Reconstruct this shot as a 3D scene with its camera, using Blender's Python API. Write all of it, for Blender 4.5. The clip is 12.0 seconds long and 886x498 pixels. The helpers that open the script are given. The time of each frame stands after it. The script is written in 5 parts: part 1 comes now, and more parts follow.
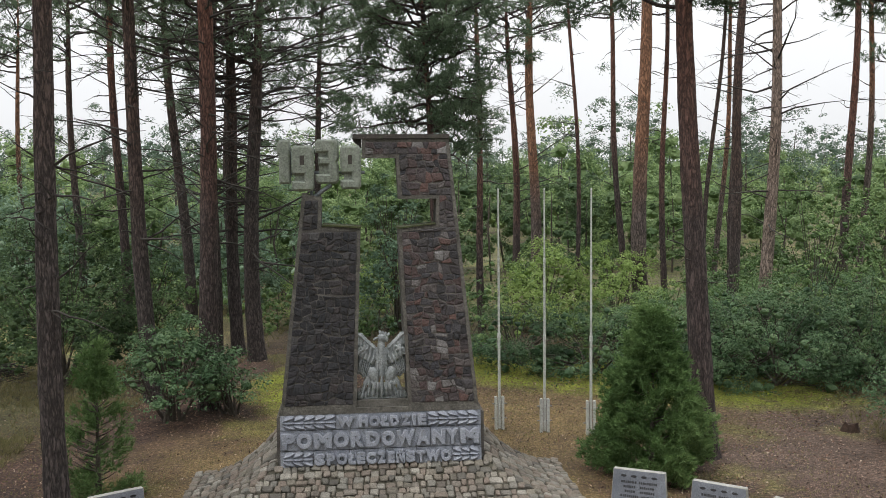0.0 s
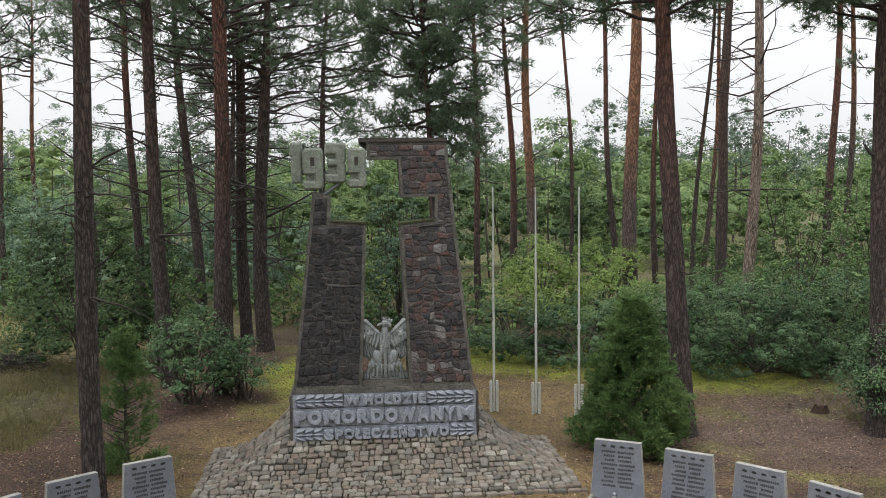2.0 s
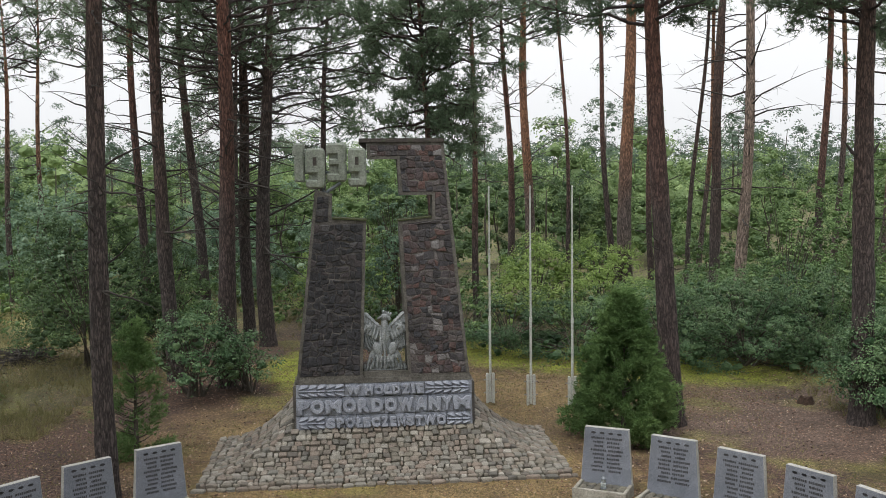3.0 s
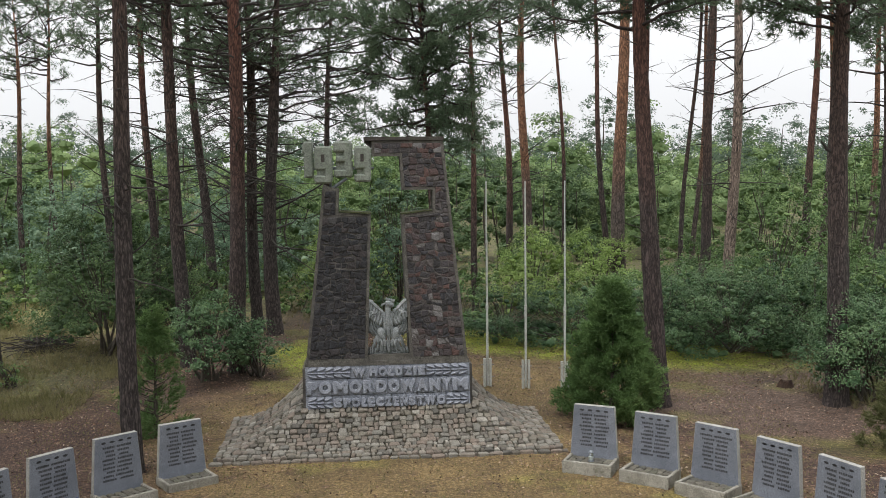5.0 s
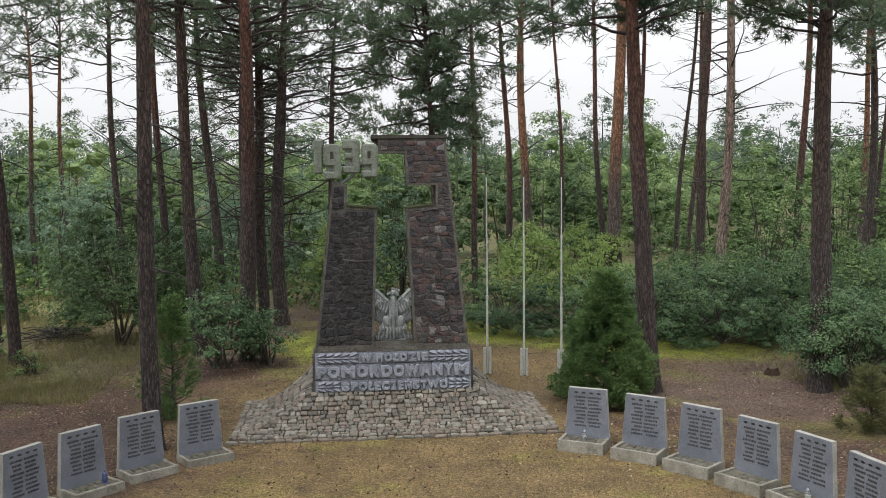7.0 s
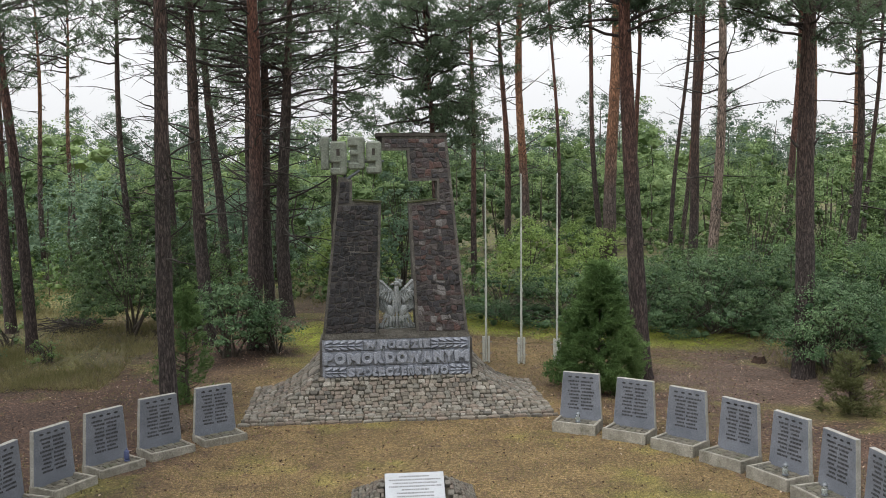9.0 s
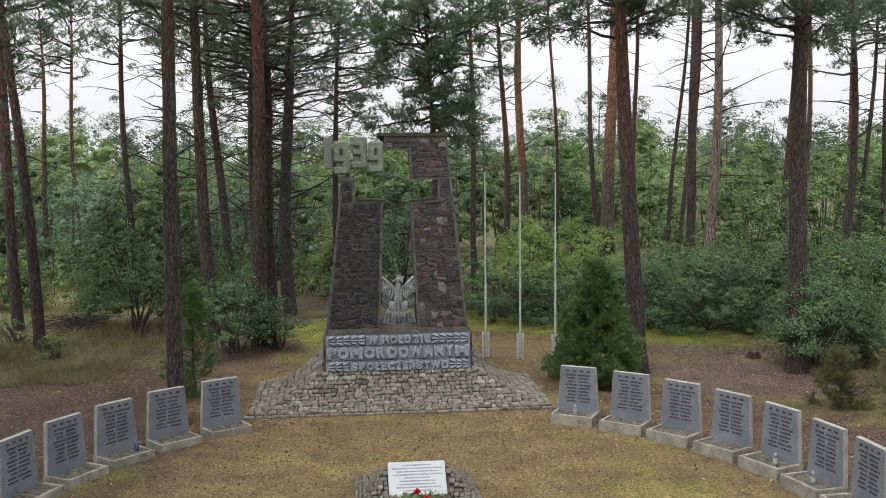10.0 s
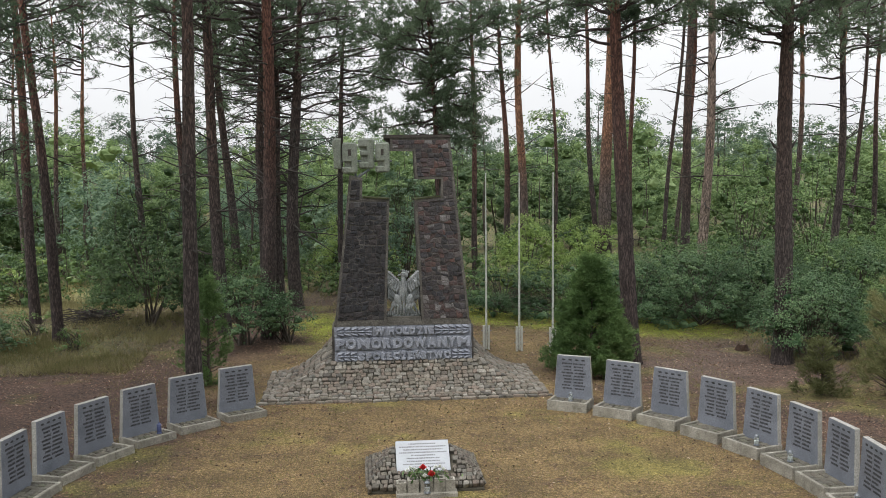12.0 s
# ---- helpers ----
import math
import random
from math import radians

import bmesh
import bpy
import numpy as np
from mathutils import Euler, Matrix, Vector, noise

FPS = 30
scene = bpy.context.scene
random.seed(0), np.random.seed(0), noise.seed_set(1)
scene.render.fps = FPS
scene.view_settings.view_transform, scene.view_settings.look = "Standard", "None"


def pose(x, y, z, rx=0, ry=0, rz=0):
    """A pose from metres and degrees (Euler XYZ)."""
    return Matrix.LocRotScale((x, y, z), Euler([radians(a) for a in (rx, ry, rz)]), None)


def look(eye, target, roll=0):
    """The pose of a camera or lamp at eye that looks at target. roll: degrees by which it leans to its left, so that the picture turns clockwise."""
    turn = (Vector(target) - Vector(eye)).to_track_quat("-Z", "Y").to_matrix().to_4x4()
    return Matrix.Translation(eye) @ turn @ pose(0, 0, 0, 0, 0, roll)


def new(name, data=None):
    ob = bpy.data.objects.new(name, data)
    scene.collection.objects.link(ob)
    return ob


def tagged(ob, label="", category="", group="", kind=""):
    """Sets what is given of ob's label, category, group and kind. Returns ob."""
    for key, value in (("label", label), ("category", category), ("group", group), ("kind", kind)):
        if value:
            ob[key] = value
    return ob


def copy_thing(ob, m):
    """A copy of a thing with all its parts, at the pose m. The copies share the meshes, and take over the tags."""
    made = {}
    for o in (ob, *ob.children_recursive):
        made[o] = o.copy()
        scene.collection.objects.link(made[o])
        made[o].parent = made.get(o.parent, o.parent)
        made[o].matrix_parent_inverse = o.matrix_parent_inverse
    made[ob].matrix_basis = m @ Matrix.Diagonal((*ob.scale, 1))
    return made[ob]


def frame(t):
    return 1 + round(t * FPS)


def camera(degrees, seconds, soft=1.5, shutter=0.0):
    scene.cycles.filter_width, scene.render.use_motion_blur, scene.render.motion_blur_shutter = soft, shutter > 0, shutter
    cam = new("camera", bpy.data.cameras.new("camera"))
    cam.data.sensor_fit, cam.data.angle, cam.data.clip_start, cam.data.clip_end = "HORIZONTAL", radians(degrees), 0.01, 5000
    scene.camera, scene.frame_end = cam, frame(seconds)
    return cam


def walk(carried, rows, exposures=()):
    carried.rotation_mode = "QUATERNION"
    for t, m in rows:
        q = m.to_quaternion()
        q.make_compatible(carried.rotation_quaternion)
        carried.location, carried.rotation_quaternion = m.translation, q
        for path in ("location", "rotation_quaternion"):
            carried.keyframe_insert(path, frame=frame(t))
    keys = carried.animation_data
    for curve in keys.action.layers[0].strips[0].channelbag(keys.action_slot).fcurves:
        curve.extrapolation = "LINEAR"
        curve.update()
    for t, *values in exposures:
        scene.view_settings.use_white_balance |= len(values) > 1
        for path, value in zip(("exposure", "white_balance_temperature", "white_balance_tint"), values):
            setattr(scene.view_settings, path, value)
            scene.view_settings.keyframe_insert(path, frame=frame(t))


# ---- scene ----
cam = camera(50.0, 12.0, soft=0.8)
PATH = [
    (0, (0.16, 1.089, 4.845), (0.345, 3.074, 4.69), -0.6),
    (1.5, (0.061, 0.071, 4.846), (0.247, 2.057, 4.691), -0.6),
    (2.5, (0.064, -0.601, 4.847), (0.248, 1.384, 4.691), -0.7),
    (5.5, (-0.078, -2.299, 4.883), (0.106, -0.315, 4.712), -0.7),
    (6.5, (-0.147, -2.782, 4.856), (0.036, -0.798, 4.684), -0.6),
    (9.5, (-0.334, -4.164, 4.847), (-0.148, -2.18, 4.666), -0.6),
    (10.5, (-0.405, -4.626, 4.84), (-0.218, -2.643, 4.659), -0.6),
    (12, (-0.527, -5.443, 4.851), (-0.341, -3.46, 4.67), -0.5),
]
walk(cam, [(t, look(eye, target, roll)) for t, eye, target, roll in PATH])

# ---- light ----
SUN_UP, SUN_TURN = radians(61), radians(225)
world = bpy.data.worlds.new("overcast_sky")
scene.world = world
world.use_nodes = True
wn, wl = world.node_tree.nodes, world.node_tree.links
sky = wn.new("ShaderNodeTexSky")
sky.sky_type, sky.sun_disc = "NISHITA", False
sky.sun_elevation, sky.sun_rotation = SUN_UP, SUN_TURN
sky.air_density, sky.dust_density = 1.0, 4.0
grey = wn.new("ShaderNodeHueSaturation")
grey.inputs["Saturation"].default_value = 0.12
level = wn.new("ShaderNodeMix")
level.data_type, level.inputs[0].default_value = "RGBA", 0.8
# a clouded sky: the zenith is brighter than the horizon
way = wn.new("ShaderNodeTexCoord")
height = wn.new("ShaderNodeSeparateXYZ")
grow = wn.new("ShaderNodeMapRange")
grow.inputs[1].default_value, grow.inputs[2].default_value = 0.0, 1.0
grow.inputs[3].default_value, grow.inputs[4].default_value = 9.9, 20.0
cloud = wn.new("ShaderNodeMix")
cloud.data_type, cloud.blend_type, cloud.inputs[0].default_value = "RGBA", "MULTIPLY", 1.0
cloud.inputs[7].default_value = (0.98, 0.995, 1.02, 1)
wl.new(way.outputs["Generated"], height.inputs[0])
wl.new(height.outputs[2], grow.inputs[0])
wl.new(grow.outputs[0], cloud.inputs[6])
wl.new(cloud.outputs[2], level.inputs[7])
wl.new(sky.outputs[0], grey.inputs["Color"])
wl.new(grey.outputs[0], level.inputs[6])
wl.new(level.outputs[2], wn["Background"].inputs["Color"])
wn["Background"].inputs["Strength"].default_value = 0.088
sun = new("sun", bpy.data.lights.new("sun", "SUN"))
sun.data.energy, sun.data.angle, sun.data.color = 1.75, radians(20), (1.0, 0.97, 0.93)
sun.matrix_world = look((-14, 0, 36), (0, 14, 0))
scene.view_settings.exposure = 0.27

# ---- materials ----


def graph(name):
    m = bpy.data.materials.new(name)
    m.use_nodes = True
    return m, m.node_tree.nodes, m.node_tree.links, m.node_tree.nodes["Principled BSDF"]


def ramp_of(nodes, colours, stops=None):
    r = nodes.new("ShaderNodeValToRGB")
    el = r.color_ramp.elements
    n = len(colours)
    while len(el) < n:
        el.new(0.5)
    for i, c in enumerate(colours):
        el[i].position = stops[i] if stops else i / (n - 1)
    for i, c in enumerate(colours):
        el[i].color = (*c, 1)
    return r


def noise_of(nodes, links, where, scale, detail=4, rough=0.6):
    t = nodes.new("ShaderNodeTexNoise")
    t.inputs["Scale"].default_value, t.inputs["Detail"].default_value = scale, detail
    t.inputs["Roughness"].default_value = rough
    links.new(where, t.inputs["Vector"])
    return t


def mixer(nodes, links, kind, fac, a, b):
    m = nodes.new("ShaderNodeMix")
    m.data_type, m.blend_type = "RGBA", kind
    for sock, v in ((0, fac), (6, a), (7, b)):
        if isinstance(v, (int, float)):
            m.inputs[sock].default_value = v
        elif isinstance(v, tuple):
            m.inputs[sock].default_value = (*v, 1)
        else:
            links.new(v, m.inputs[sock])
    return m.outputs[2]


def surface(name, colours, scale=3.0, grain=40.0, rough=0.85, bump=0.3, depth=0.01, metal=0.0, by="noise", stain=None, spots=0.6):
    """A surface with patches at one scale and grain at another. by: noise, object or island chooses the base colour."""
    m, n, l, p = graph(name)
    geo = n.new("ShaderNodeNewGeometry")
    where = geo.outputs["Position"]
    big = noise_of(n, l, where, scale)
    small = noise_of(n, l, where, grain, 6, 0.7)
    base = ramp_of(n, colours)
    if by == "noise":
        spread = n.new("ShaderNodeMapRange")
        spread.inputs[1].default_value, spread.inputs[2].default_value = 0.3, 0.7
        l.new(big.outputs["Fac"], spread.inputs[0])
        l.new(spread.outputs[0], base.inputs[0])
    elif by == "object":
        info = n.new("ShaderNodeObjectInfo")
        l.new(info.outputs["Random"], base.inputs[0])
    else:
        l.new(geo.outputs["Random Per Island"], base.inputs[0])
    tone = ramp_of(n, [(0.45, 0.45, 0.45), (1.35, 1.35, 1.35)], [0.3, 0.7])
    l.new(small.outputs["Fac"], tone.inputs[0])
    col = mixer(n, l, "MULTIPLY", spots * 2, base.outputs[0], tone.outputs[0])
    if by != "noise":
        wide = ramp_of(n, [(0.75, 0.75, 0.75), (1.2, 1.2, 1.2)], [0.35, 0.65])
        l.new(big.outputs["Fac"], wide.inputs[0])
        col = mixer(n, l, "MULTIPLY", 0.7, col, wide.outputs[0])
    if stain:
        where2 = noise_of(n, l, where, scale * 1.7 + 1.3, 8, 0.75)
        mask = ramp_of(n, [(0, 0, 0), (1, 1, 1)], [0.52, 0.68])
        l.new(where2.outputs["Fac"], mask.inputs[0])
        col = mixer(n, l, "MIX", mask.outputs[0], col, stain)
    l.new(col, p.inputs["Base Color"])
    p.inputs["Roughness"].default_value, p.inputs["Metallic"].default_value = rough, metal
    b = n.new("ShaderNodeBump")
    b.inputs["Strength"].default_value, b.inputs["Distance"].default_value = bump, depth
    l.new(small.outputs["Fac"], b.inputs["Height"])
    l.new(b.outputs[0], p.inputs["Normal"])
    return m


def foliage(name, colours, shine=0.55, through_light=0.35, grain=0.5):
    """Leaves or needles: colour by leaf and by patch, some light passes through."""
    m, n, l, p = graph(name)
    geo = n.new("ShaderNodeNewGeometry")
    info = n.new("ShaderNodeObjectInfo")
    patch = noise_of(n, l, geo.outputs["Position"], grain, 3)
    mixv = n.new("ShaderNodeMath")
    mixv.operation = "MULTIPLY_ADD"
    l.new(geo.outputs["Random Per Island"], mixv.inputs[0])
    mixv.inputs[1].default_value = 0.34
    l.new(patch.outputs["Fac"], mixv.inputs[2])
    addv = n.new("ShaderNodeMath")
    addv.operation = "MULTIPLY_ADD"
    l.new(info.outputs["Random"], addv.inputs[0])
    addv.inputs[1].default_value = 0.25
    l.new(mixv.outputs[0], addv.inputs[2])
    rng = n.new("ShaderNodeMapRange")
    rng.inputs[1].default_value, rng.inputs[2].default_value = 0.46, 1.08
    l.new(addv.outputs[0], rng.inputs[0])
    base = ramp_of(n, colours)
    l.new(rng.outputs[0], base.inputs[0])
    l.new(base.outputs[0], p.inputs["Base Color"])
    p.inputs["Roughness"].default_value = shine
    p.inputs["Specular IOR Level"].default_value = 0.25
    t = n.new("ShaderNodeBsdfTranslucent")
    l.new(base.outputs[0], t.inputs["Color"])
    mx = n.new("ShaderNodeMixShader")
    mx.inputs[0].default_value = through_light
    l.new(p.outputs[0], mx.inputs[1])
    l.new(t.outputs[0], mx.inputs[2])
    l.new(mx.outputs[0], n["Material Output"].inputs["Surface"])
    return m


def bark_material(name, low, high, turn_z=5.0, blend=3.0):
    """Pine bark: grey-brown plates below, thin orange bark higher up the stem."""
    m, n, l, p = graph(name)
    tex = n.new("ShaderNodeTexCoord")
    info = n.new("ShaderNodeObjectInfo")
    off = n.new("ShaderNodeVectorMath")
    l.new(tex.outputs["Object"], off.inputs[0])
    l.new(info.outputs["Location"], off.inputs[1])
    stretch = n.new("ShaderNodeMapping")
    stretch.inputs["Scale"].default_value = (1, 1, 0.23)
    l.new(off.outputs[0], stretch.inputs[0])
    plates = n.new("ShaderNodeTexVoronoi")
    plates.feature = "DISTANCE_TO_EDGE"
    plates.inputs["Scale"].default_value = 17
    warp = noise_of(n, l, stretch.outputs[0], 9, 4)
    bend = mixer(n, l, "LINEAR_LIGHT", 0.10, stretch.outputs[0], warp.outputs["Color"])
    l.new(bend, plates.inputs["Vector"])
    fine = noise_of(n, l, stretch.outputs[0], 45, 6, 0.7)
    sep = n.new("ShaderNodeSeparateXYZ")
    l.new(tex.outputs["Object"], sep.inputs[0])
    patch = noise_of(n, l, off.outputs[0], 0.9, 3)
    zz = n.new("ShaderNodeMath")
    zz.operation = "MULTIPLY_ADD"
    l.new(patch.outputs["Fac"], zz.inputs[0])
    zz.inputs[1].default_value = 3.0
    l.new(sep.outputs[2], zz.inputs[2])
    zr = n.new("ShaderNodeMath")
    zr.operation = "MULTIPLY_ADD"
    l.new(info.outputs["Random"], zr.inputs[0])
    zr.inputs[1].default_value = 3.0
    l.new(zz.outputs[0], zr.inputs[2])
    up = n.new("ShaderNodeMapRange")
    up.inputs[1].default_value, up.inputs[2].default_value = turn_z, turn_z + blend
    l.new(zr.outputs[0], up.inputs[0])
    lo = ramp_of(n, [tuple(c * 0.4 for c in low), low, tuple(min(1, c * 1.7) for c in low)], [0.32, 0.5, 0.68])
    hi = ramp_of(n, [tuple(c * 0.5 for c in high), high, tuple(min(1, c * 1.5) for c in high)], [0.32, 0.5, 0.68])
    l.new(fine.outputs["Fac"], lo.inputs[0])
    l.new(fine.outputs["Fac"], hi.inputs[0])
    col = mixer(n, l, "MIX", up.outputs[0], lo.outputs[0], hi.outputs[0])
    crack = ramp_of(n, [(0.16, 0.15, 0.145), (1, 1, 1)], [0.0, 0.26])
    l.new(plates.outputs["Distance"], crack.inputs[0])
    col = mixer(n, l, "MULTIPLY", 0.85, col, crack.outputs[0])
    l.new(col, p.inputs["Base Color"])
    p.inputs["Roughness"].default_value = 0.95
    high_of = mixer(n, l, "ADD", 0.5, crack.outputs[0], fine.outputs["Color"])
    b = n.new("ShaderNodeBump")
    b.inputs["Strength"].default_value, b.inputs["Distance"].default_value = 0.9, 0.03
    l.new(high_of, b.inputs["Height"])
    l.new(b.outputs[0], p.inputs["Normal"])
    return m


M_CONCRETE = surface("weathered_concrete", [(0.070, 0.065, 0.057), (0.155, 0.146, 0.128)], 4.5, 32, 0.94, 0.9, 0.016, stain=(0.045, 0.042, 0.034))
M_CAP = surface("dark_concrete", [(0.040, 0.034, 0.031), (0.085, 0.073, 0.064)], 4.5, 35, 0.95, 0.8, 0.014, stain=(0.05, 0.055, 0.035))
M_MOSSY = surface("mossy_concrete", [(0.175, 0.198, 0.165), (0.27, 0.292, 0.25)], 3.5, 38, 0.92, 0.7, 0.012, stain=(0.145, 0.178, 0.12))
M_MOSS = surface("moss_cushion", [(0.04, 0.055, 0.02), (0.08, 0.085, 0.035)], 8, 60, 0.97, 0.9, 0.02, stain=(0.07, 0.05, 0.03))
M_JUNIPER = foliage("juniper_needles", [(0.10, 0.112, 0.045), (0.18, 0.19, 0.085), (0.29, 0.29, 0.14)], 0.6, 0.4)
M_KERB = surface("kerb_concrete", [(0.19, 0.178, 0.148), (0.36, 0.342, 0.295)], 3.5, 50, 0.9, 0.4, 0.006, stain=(0.13, 0.125, 0.095))
M_SILVER = surface("grey_painted_relief", [(0.195, 0.212, 0.255), (0.33, 0.35, 0.40)], 4.0, 60, 0.42, 0.4, 0.006, stain=(0.16, 0.165, 0.18))
M_EAGLE = surface("grey_cast_stone", [(0.20, 0.22, 0.225), (0.37, 0.39, 0.395)], 6.0, 50, 0.55, 0.5, 0.008, stain=(0.10, 0.11, 0.105))
M_MORTAR = surface("dark_mortar", [(0.075, 0.069, 0.063), (0.15, 0.138, 0.125)], 4.0, 60, 0.95, 0.5, 0.01)
M_STONE_DARK = surface("dark_fieldstone", [(0.014, 0.015, 0.018), (0.030, 0.027, 0.031), (0.019, 0.021, 0.026), (0.050, 0.040, 0.040), (0.027, 0.027, 0.031), (0.016, 0.015, 0.017), (0.075, 0.071, 0.072)], 9, 38, 0.7, 1.0, 0.02, by="object", spots=0.5)
M_STONE_RED = surface("red_brown_fieldstone", [(0.026, 0.025, 0.029), (0.080, 0.050, 0.046), (0.044, 0.042, 0.048), (0.115, 0.062, 0.052), (0.033, 0.035, 0.043), (0.070, 0.060, 0.060), (0.022, 0.021, 0.024), (0.095, 0.080, 0.077), (0.200, 0.192, 0.190)], 9, 38, 0.7, 1.0, 0.02, by="object", spots=0.5)
SETT_TONES = [(0.110, 0.098, 0.078), (0.190, 0.170, 0.136), (0.172, 0.136, 0.110), (0.245, 0.224, 0.186), (0.152, 0.146, 0.126), (0.195, 0.158, 0.128), (0.088, 0.082, 0.070), (0.30, 0.28, 0.24)]
M_SETT = surface("granite_sett", SETT_TONES, 7, 60, 0.85, 0.5, 0.008, by="object")
M_BED_SETT = surface("mossy_granite_sett", [(0.075, 0.072, 0.056), (0.125, 0.112, 0.088), (0.095, 0.092, 0.078), (0.155, 0.14, 0.112), (0.085, 0.088, 0.058)], 7, 60, 0.9, 0.5, 0.008, by="object")
M_TABLET_SETT = surface("dark_granite_sett", [tuple(0.72 * c for c in t) for t in SETT_TONES], 7, 60, 0.85, 0.5, 0.008, by="object")
M_SETT_ISLE = surface("granite_sett_joined", SETT_TONES, 7, 60, 0.85, 0.5, 0.008, by="island")
M_JOINT = surface("sandy_joint", [(0.045, 0.042, 0.030), (0.092, 0.083, 0.060)], 5, 60, 0.97, 0.5, 0.01)
M_SLAB = surface("terrazzo_slab", [(0.138, 0.153, 0.186), (0.222, 0.24, 0.28)], 2.5, 70, 0.5, 0.15, 0.002, spots=0.7, stain=(0.15, 0.163, 0.19))
M_SLAB_EDGE = surface("pale_slab_edge", [(0.28, 0.275, 0.255), (0.40, 0.395, 0.37)], 2.5, 60, 0.8, 0.3, 0.004, stain=(0.22, 0.22, 0.19))
M_INK = surface("dark_lettering", [(0.03, 0.03, 0.035), (0.05, 0.05, 0.055)], 5, 60, 0.7, 0.1, 0.002)
M_WHITE_STONE = surface("pale_marble", [(0.34, 0.36, 0.39), (0.43, 0.45, 0.48)], 3, 60, 0.35, 0.1, 0.002, spots=0.12)
M_GREY_INK = surface("grey_lettering", [(0.16, 0.165, 0.17), (0.22, 0.22, 0.23)], 5, 60, 0.7, 0.1, 0.002)
M_POLE = surface("pale_painted_steel", [(0.44, 0.455, 0.425), (0.56, 0.575, 0.545)], 3, 60, 0.45, 0.15, 0.002, stain=(0.28, 0.285, 0.25))
M_STEEL = surface("grey_steel", [(0.16, 0.18, 0.20), (0.24, 0.26, 0.28)], 3, 60, 0.5, 0.2, 0.002, metal=0.5)
M_RED = surface("red_petals", [(0.45, 0.015, 0.02), (0.6, 0.03, 0.03)], 30, 80, 0.6, 0.3, 0.004)
M_WHITE = surface("white_petals", [(0.7, 0.72, 0.66), (0.85, 0.86, 0.82)], 30, 80, 0.6, 0.3, 0.004)
M_GLASS, gn, gl, gp = graph("lantern_glass")
gp.inputs["Base Color"].default_value = (0.75, 0.8, 0.82, 1)
gp.inputs["Transmission Weight"].default_value, gp.inputs["Roughness"].default_value = 0.85, 0.12
M_BLUE = surface("blue_lantern_paint", [(0.05, 0.07, 0.16), (0.08, 0.10, 0.22)], 10, 80, 0.4, 0.2, 0.002)
M_WOOD = surface("rotten_stump_wood", [(0.03, 0.018, 0.012), (0.085, 0.05, 0.034)], 8, 60, 0.95, 0.9, 0.03)
M_DEAD = surface("dead_branch_bark", [(0.032, 0.027, 0.024), (0.065, 0.056, 0.05)], 4, 50, 0.95, 0.4, 0.01)
M_TWIG = surface("shrub_bark", [(0.06, 0.05, 0.04), (0.10, 0.085, 0.07)], 4, 50, 0.95, 0.4, 0.01)
M_BARK = bark_material("pine_bark", (0.092, 0.073, 0.069), (0.125, 0.079, 0.065), 6.5, 4.0)
M_BARK_RED = bark_material("red_pine_bark", (0.088, 0.064, 0.060), (0.215, 0.098, 0.070), 6.4, 4.5)
M_BARK_ORANGE = bark_material("orange_pine_bark", (0.145, 0.112, 0.102), (0.36, 0.18, 0.105), 7.2, 3.5)
M_BARK_PALE = bark_material("pale_dead_pine_bark", (0.26, 0.21, 0.18), (0.34, 0.255, 0.21), 3.0, 4.0)
M_NEEDLE = foliage("pine_needles", [(0.055, 0.088, 0.052), (0.115, 0.165, 0.10), (0.20, 0.255, 0.16)], 0.6, 0.4)
M_THUJA = foliage("thuja_sprays", [(0.045, 0.095, 0.030), (0.115, 0.195, 0.066), (0.235, 0.335, 0.13)], 0.6, 0.3)
M_DARKLEAF = foliage("dark_shrub_leaves", [(0.024, 0.056, 0.025), (0.072, 0.136, 0.062), (0.195, 0.29, 0.14)], 0.42, 0.16, 1.1)
M_LEAF = foliage("green_leaves", [(0.036, 0.074, 0.023), (0.095, 0.165, 0.057), (0.235, 0.335, 0.125)], 0.45, 0.2, 0.7)
M_LIME = foliage("light_green_leaves", [(0.14, 0.215, 0.06), (0.25, 0.35, 0.105), (0.38, 0.48, 0.18)], 0.5, 0.35)
M_YOUNG = foliage("young_pine_needles", [(0.08, 0.14, 0.095), (0.17, 0.26, 0.17), (0.30, 0.40, 0.27)], 0.6, 0.3, 0.3)
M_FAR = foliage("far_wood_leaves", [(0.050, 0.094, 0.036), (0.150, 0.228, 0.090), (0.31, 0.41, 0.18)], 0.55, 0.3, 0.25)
# wood leaves with shade in their colour; also serves the dark shrubs
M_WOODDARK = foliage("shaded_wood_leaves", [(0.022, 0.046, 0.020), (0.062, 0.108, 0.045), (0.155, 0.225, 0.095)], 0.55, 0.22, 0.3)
# pine green with the bluish haze of distance put into the colour
M_FARPINE = foliage("hazed_pine_needles", [(0.07, 0.115, 0.085), (0.10, 0.15, 0.105), (0.145, 0.195, 0.135)], 0.7, 0.25, 0.1)
M_GRASS = foliage("dry_grass", [(0.10, 0.105, 0.04), (0.18, 0.17, 0.075), (0.34, 0.30, 0.17)], 0.8, 0.35)
M_LITTER = surface("fallen_leaves", [(0.039, 0.020, 0.013), (0.117, 0.061, 0.041), (0.260, 0.152, 0.102), (0.091, 0.044, 0.028), (0.390, 0.287, 0.198), (0.182, 0.091, 0.058), (0.546, 0.439, 0.336)], 3, 60, 0.9, 0.2, 0.003, by="island")


